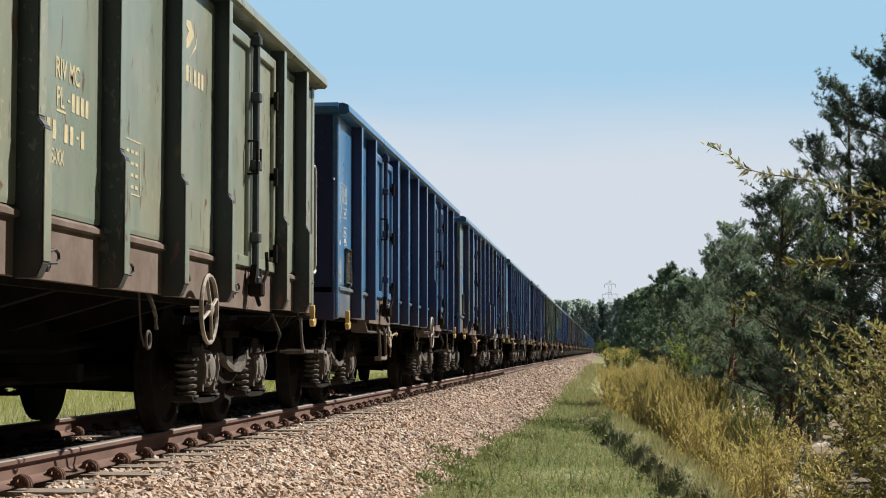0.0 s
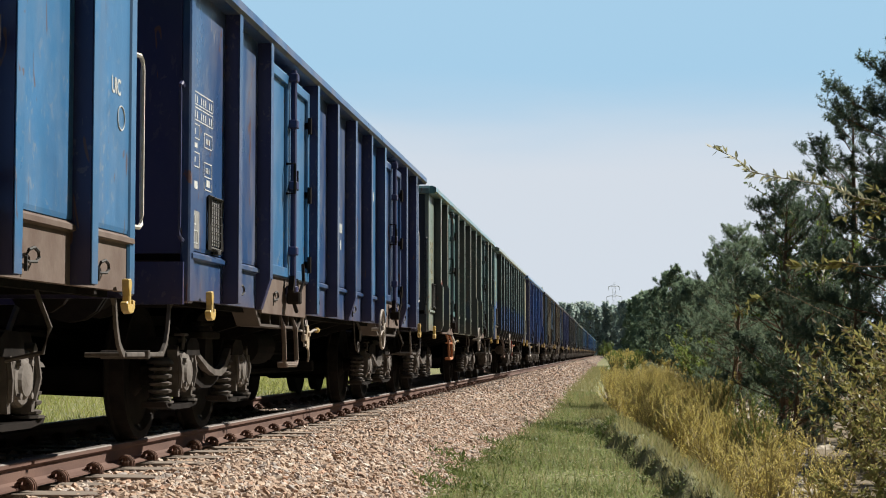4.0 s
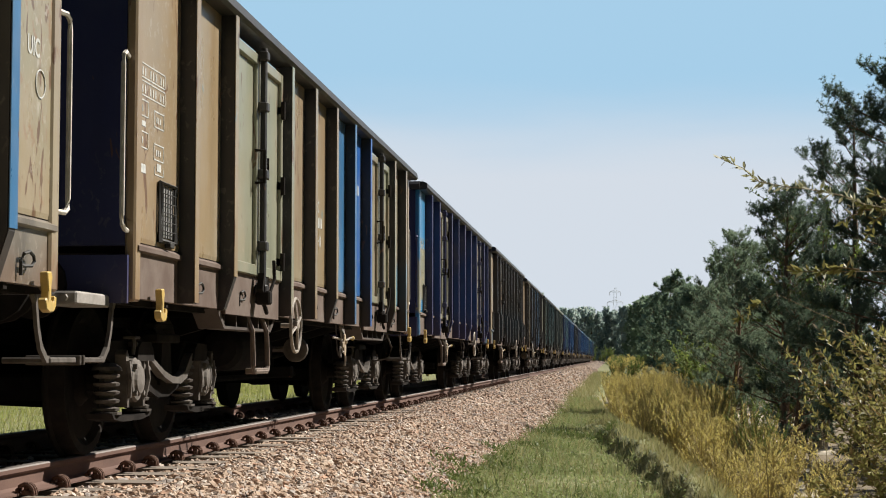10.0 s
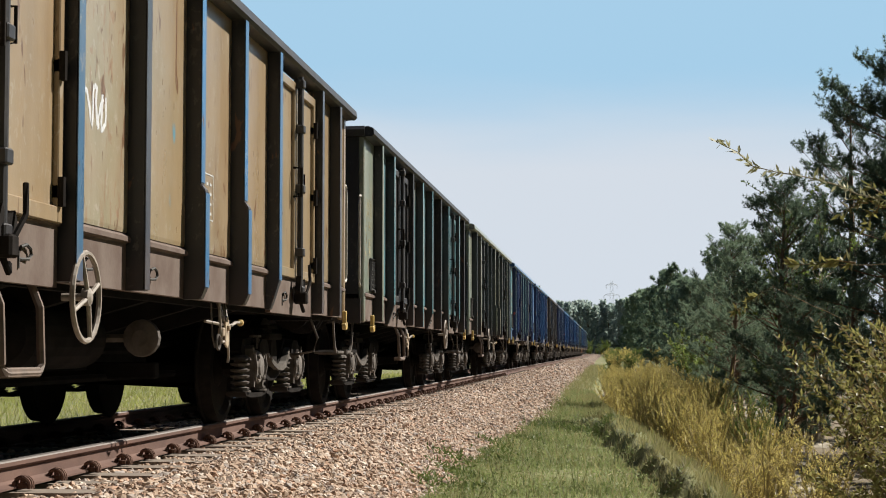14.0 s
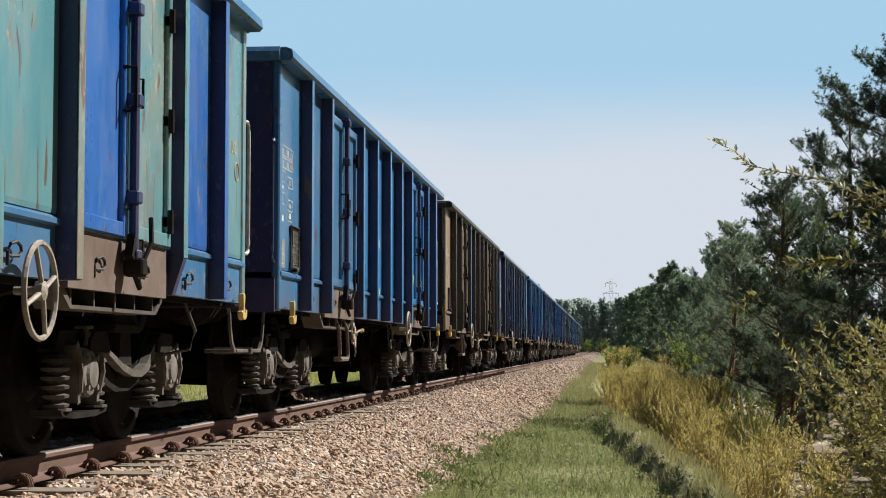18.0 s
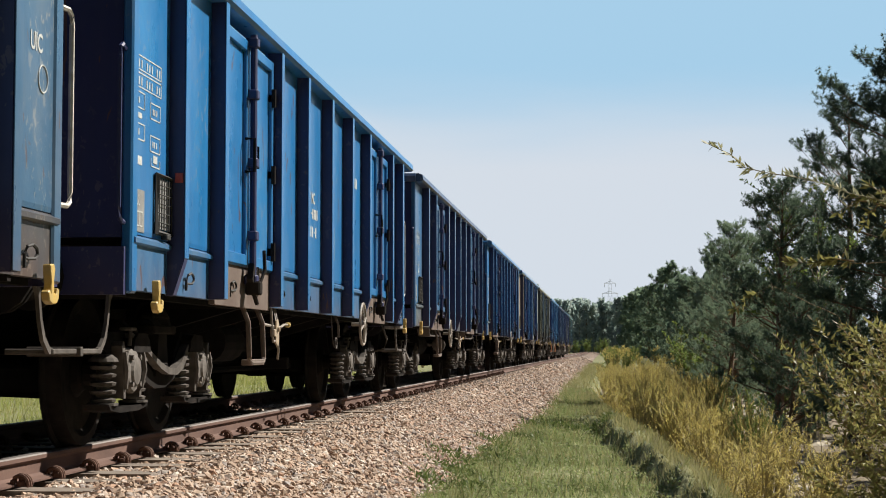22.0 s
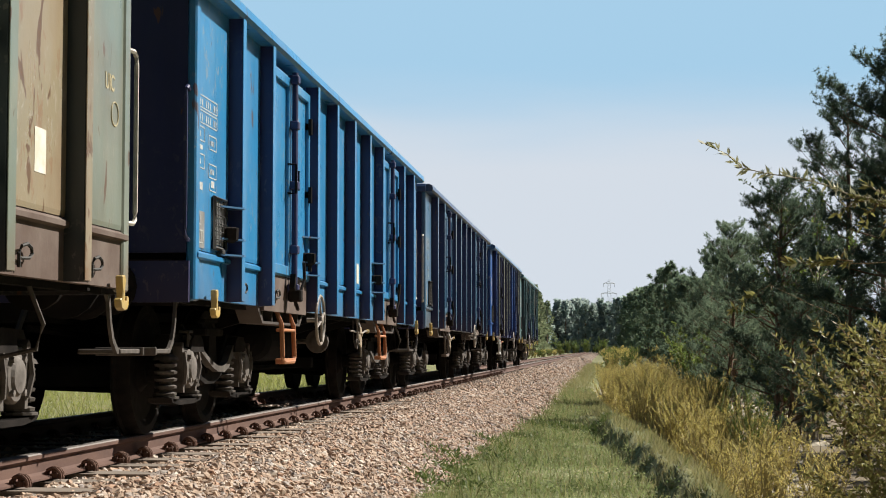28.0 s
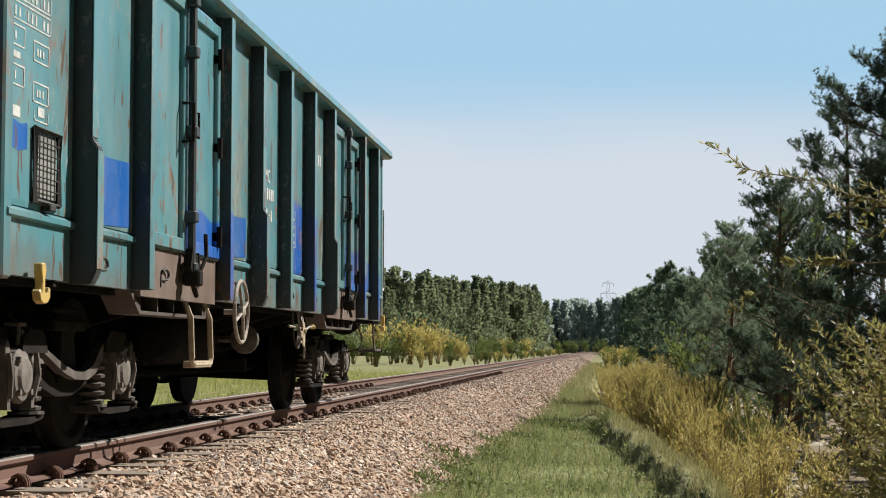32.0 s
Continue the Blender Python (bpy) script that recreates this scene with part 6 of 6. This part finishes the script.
def lip_grass(n, seed):
    """Rank grass hanging over the lip of the bank."""
    rng = np.random.default_rng(seed)
    y = 11 + 34 * rng.random(n) ** 1.3
    x = np.clip(5.15 - 0.036 * y, 3.5, 5.3) + 0.12 * wave(y * 0, y, 1.1, 2.0) + rng.normal(0.15, 0.24, n)
    P = np.stack([x, y, ground_z(x, y) - 0.01], -1)
    D = np.stack([rng.normal(0.2, 0.5, n), rng.normal(0, 0.5, n), np.ones(n)], -1)
    V, F = spikes(P, D, rng.uniform(0.05, 0.15, n), 0.006 + 0.0002 * y, rng)
    tagged(part("bank_grass", fast_mesh("bank_grass", V, F), STRAW), "rank straw-coloured grass on the lip of the bank", "grass", kind="stuff")


lip_grass(22000, 65)
def weeds(n, seed):
    """Small broad leaves low in the grass, at every tilt."""
    rng = np.random.default_rng(seed)
    x, y = rng.uniform(2.6, 5.2, n), 8.5 + 26 * rng.random(n) ** 1.5
    keep = (wave(x, y, 3.1, 5.0) + rng.normal(0, 0.4, n) > 0.1) & (ground_z(x, y) > ballast_z(x, y) - 0.02)
    keep &= (x < 5.5 - 0.0656 * y) | (y > 29)
    x, y = x[keep], y[keep]
    P = np.stack([x, y, ground_z(x, y) + rng.uniform(0.01, 0.07, len(x))], -1)
    D = rng.normal(size=(len(x), 3)) * np.array([1, 1, 0.5])
    V, F = blades(P, D, rng.uniform(0.015, 0.04, len(x)), 0.016, rng)
    tagged(part("low_weeds", fast_mesh("low_weeds", V, F), GRASS), "small fresh green weeds in the grass", "weeds", kind="stuff")


weeds(70000, 66)


def herbs(seed):
    """Dark herbs at the toe of the ballast; tufts across the strip imitate a shadow."""
    rng = np.random.default_rng(seed)
    spots = [(2.6, 16.0), (2.75, 15.2), (2.9, 17.5), (2.5, 17.2), (2.8, 19.0), (3.0, 22.0), (2.6, 14.2), (2.95, 14.0), (2.7, 20.5)]
    # dark row laid across the grass in place of a shadow streak
    spots += [(4.15 - 1.15 * k / 9 + rng.normal(0, 0.04), 23.2 + 2.7 * k / 9) for k in range(10)]
    P = np.concatenate([np.stack([x + rng.normal(0, 0.11, 170), y + rng.normal(0, 0.22, 170), np.zeros(170)], -1) for x, y in spots])
    P[:, 2] = np.maximum(ground_z(P[:, 0], P[:, 1]), ballast_z(P[:, 0], P[:, 1])) + rng.uniform(0, 0.06, len(P))
    D = rng.normal(size=P.shape) * np.array([0.7, 0.7, 0.4]) + np.array([0, 0, 0.6])
    V, F = blades(P, D, rng.uniform(0.03, 0.10, len(P)), 0.018, rng)
    tagged(part("toe_herbs", fast_mesh("toe_herbs", V, F), GRASS_DARK), "dark green herbs at the foot of the ballast and a row imitating a shadow", "herbs", kind="stuff")


herbs(67)
grass("dry_grass", 70000, (2.7, 9.5, 9, 135), 0.05, 0.20, STRAW, "straw-coloured dry grass on the bank", 62, 1.3)
grass("field_grass", 60000, (-16, -2.7, 10, 80), 0.10, 0.30, FIELD, "yellow-green field grass beyond the line", 63, 1.3)


# ---- foreground willow ----
def sprig(bm, out, pts, thick, rng, every=0.022, leaf=0.055, frm=0.0):
    """A twig through points, with leaves in pairs from frm of its length on."""
    pts = [np.array(p) for p in pts]
    fine = []
    for a, b in zip(pts, pts[1:]):
        m = max(2, int(np.linalg.norm(b - a) / 0.06))
        fine += [a + (b - a) * i / m + rng.normal(0, 0.004, 3) for i in range(m)]
    fine.append(pts[-1])
    tube(bm, fine, [thick * (1 - 0.85 * i / len(fine)) for i in range(len(fine))], 5)
    acc = 0.0
    for i, (a, b) in enumerate(zip(fine, fine[1:])):
        if i / len(fine) < frm:
            continue
        acc += np.linalg.norm(b - a)
        while acc > every:
            acc -= every
            d = unit(b - a)
            for _ in range(2):
                out.append((a + (b - a) * rng.random(), unit(d * 0.6 + unit(rng.normal(size=3)) * 0.8 + np.array([0, 0, 0.1])), leaf * rng.uniform(0.6, 1.15)))


SWAYING = []


def foreground_willow():
    rng = np.random.default_rng(71)
    root = tagged(new("willow_bush"), "young willow bush with narrow yellow-green leaves and bare twigs", "willow bush")
    root.location = (5.5, 6.6, float(ground_z(5.5, 6.6)))
    base = np.array(root.location)
    bm, lv = bmesh.new(), []
    pale, lp = bmesh.new(), []
    sprig(pale, lp, [(5.35, 5.9, -0.5), (5.25, 5.6, 0.55), (5.03, 5.5, 1.03), (4.81, 5.5, 1.10), (4.63, 5.5, 1.153), (4.484, 5.5, 1.18), (4.43, 5.5, 1.222), (4.354, 5.5, 1.262)], 0.0065, rng, 0.0105, 0.036, 0.64)
    for a, b in (((4.97, 1.04), (4.86, 1.13)), ((4.93, 1.05), (4.80, 1.08)), ((4.90, 1.06), (4.85, 0.99)), ((4.86, 1.07), (4.77, 1.03)), ((4.96, 1.04), (4.92, 0.97)), ((4.98, 1.05), (4.95, 1.16))):
        sprig(bm, lv, [(a[0], 5.5, a[1]), ((a[0] + b[0]) / 2, 5.5, (a[1] + b[1]) / 2 + 0.012), (b[0], 5.5, b[1])], 0.003, rng, 0.012, 0.036)
    sprig(bm, lv, [(5.4, 6.1, 0.2), (5.2, 6.0, 0.85), (5.02, 6.0, 0.895), (4.85, 6.0, 0.90), (4.665, 6.0, 0.902)], 0.004, rng, 0.012, 0.045, 0.84)
    sprig(bm, lv, [(4.90, 6.0, 0.90), (4.82, 6.0, 0.92), (4.76, 6.0, 0.90)], 0.004, rng, 0.007, 0.045)
    sprig(bm, lv, [(5.5, 8.1, 0.0), (5.1, 8.0, 0.75), (4.80, 8.0, 0.90), (4.62, 8.0, 0.78)], 0.004, rng, 0.010, 0.045, 0.84)
    for _ in range(150):
        tip = np.array([4.76 + 0.62 * rng.random() ** 0.7, 7.0 + rng.uniform(-0.5, 0.6), rng.uniform(-0.15, 0.72)])
        tip[0] += 0.14 * (0.72 - tip[2]) * rng.random()
        b = np.array([5.45 + rng.uniform(-0.15, 0.3), 6.9 + rng.uniform(-0.4, 0.4), -1.25])
        mid = np.array([tip[0] * 0.4 + b[0] * 0.6, (tip[1] + b[1]) / 2, tip[2] * 0.75 + b[2] * 0.25])
        sprig(bm, lv, [b, mid, tip], 0.005, rng, 0.0115, 0.035, 0.40)
    for stems, leaves, bark, green, nm in ((bm, lv, TWIG, WILLOW, ""), (pale, lp, TWIGPALE, CATKIN, "pale young leaves")):
        P, D, L = (np.array([l[i] for l in leaves]) for i in range(3))
        V, F = blades(P - base, D, L, L * (0.27 if nm else 0.33), rng)
        bmesh.ops.translate(stems, verts=stems.verts, vec=Vector(-base))
        wood = tagged(part("branchwork" if not nm else "long_twig", stems, bark, root), "" if not nm else "long pale twig swaying in the wind", kind="stuff")
        leafage = tagged(part("leaves", fast_mesh("leaves", V, F), green, root, nm), nm, kind="stuff")
        if nm:
            SWAYING.extend((wood, leafage))


foreground_willow()


# ---- hollow and distance ----
SAND = simple("pale_sand", (0.55, 0.49, 0.39), (0.42, 0.36, 0.27), 2.5, 0.9)


def sand_patch(x, y, rx, ry, seed):
    """A low bar of pale sand and stones."""
    rng = np.random.default_rng(seed)
    bm = bmesh.new()
    n = 26
    rims = []
    for f, dz in ((1.0, -0.06), (0.85, 0.03), (0.45, 0.07)):
        rims.append([bm.verts.new((rx * f * math.cos(a) * w, ry * f * math.sin(a) * w, dz)) for a, w in ((2 * math.pi * i / n, 1 + 0.25 * math.sin(3 * i + seed) * math.sin(i * 1.7)) for i in range(n))])
    for a, b in zip(rims, rims[1:]):
        for i in range(n):
            bm.faces.new((a[i], a[(i + 1) % n], b[(i + 1) % n], b[i]))
    bm.faces.new(rims[-1])
    o = part("sand_patch", bm, SAND)
    o.location = (x, y, float(ground_z(x, y)))
    return tagged(o, "pale bare sand in the hollow", "sand", kind="structure")


for i, (x, y, rx, ry) in enumerate(((8.9, 58.0, 1.3, 7.0), (8.0, 41.0, 1.1, 4.5), (6.7, 27.0, 0.8, 3.0), (7.3, 34.0, 0.9, 3.0), (6.2, 21.0, 0.5, 2.0))):
    sand_patch(x, y, rx, ry, i + 1)


def pylon():
    """A lattice power pylon far beyond the woods."""
    root = tagged(new("power_pylon"), "grey steel lattice power pylon beyond the woods", "pylon")
    root.location = (6.5, 760, -1.0)
    bm = bmesh.new()
    H, b, t = 31.5, 2.2, 0.5
    def corner(i, z):
        w = b + (t - b) * z / H
        return Vector(((-w, w)[i in (1, 2)], (-w, w)[i > 1], z))
    levels = [0, 7, 13, 18, 22, 26, 29.5, 33]
    for i in range(4):
        tube(bm, [corner(i, 0), corner(i, H)], 0.055, 4)
        for za, zb in zip(levels, levels[1:]):
            tube(bm, [corner(i, za), corner((i + 1) % 4, zb)], 0.03, 3)
            tube(bm, [corner((i + 1) % 4, za), corner(i, zb)], 0.03, 3)
    part("tower", bm, GALV, root)
    for z, w in ((22, 2.6), (26.5, 3.4), (31, 2.4)):
        bm = bmesh.new()
        for dz in (0, 0.9):
            tube(bm, [(-w, 0, z), (0, 0, z + dz), (w, 0, z)], 0.08, 4)
        for s in (-1, 1):
            tube(bm, [(s * w, 0, z), (s * w, 0, z - 1.6)], 0.1, 4)
        part("crossarm", bm, GALV, root)


GALV = simple("galvanised", (0.6, 0.62, 0.64), (0.5, 0.52, 0.55), 1.0, 0.5, 0.2)
pylon()


def crossing():
    """The sandy track that crosses the line far off."""
    bm = bmesh.new()
    box(bm, -9, -2.8, 396, 404, -0.62, -0.42, 0.05)
    o = tagged(part("sandy_track", bm, SAND), "pale sandy farm track crossing far off", "track", kind="structure")
    bm = bmesh.new()
    box(bm, 2.8, 9, 398, 404, -0.62, -0.42, 0.05)
    tagged(part("sandy_track", bm, SAND), "pale sandy farm track crossing far off", "track", kind="structure")


crossing()

motions()
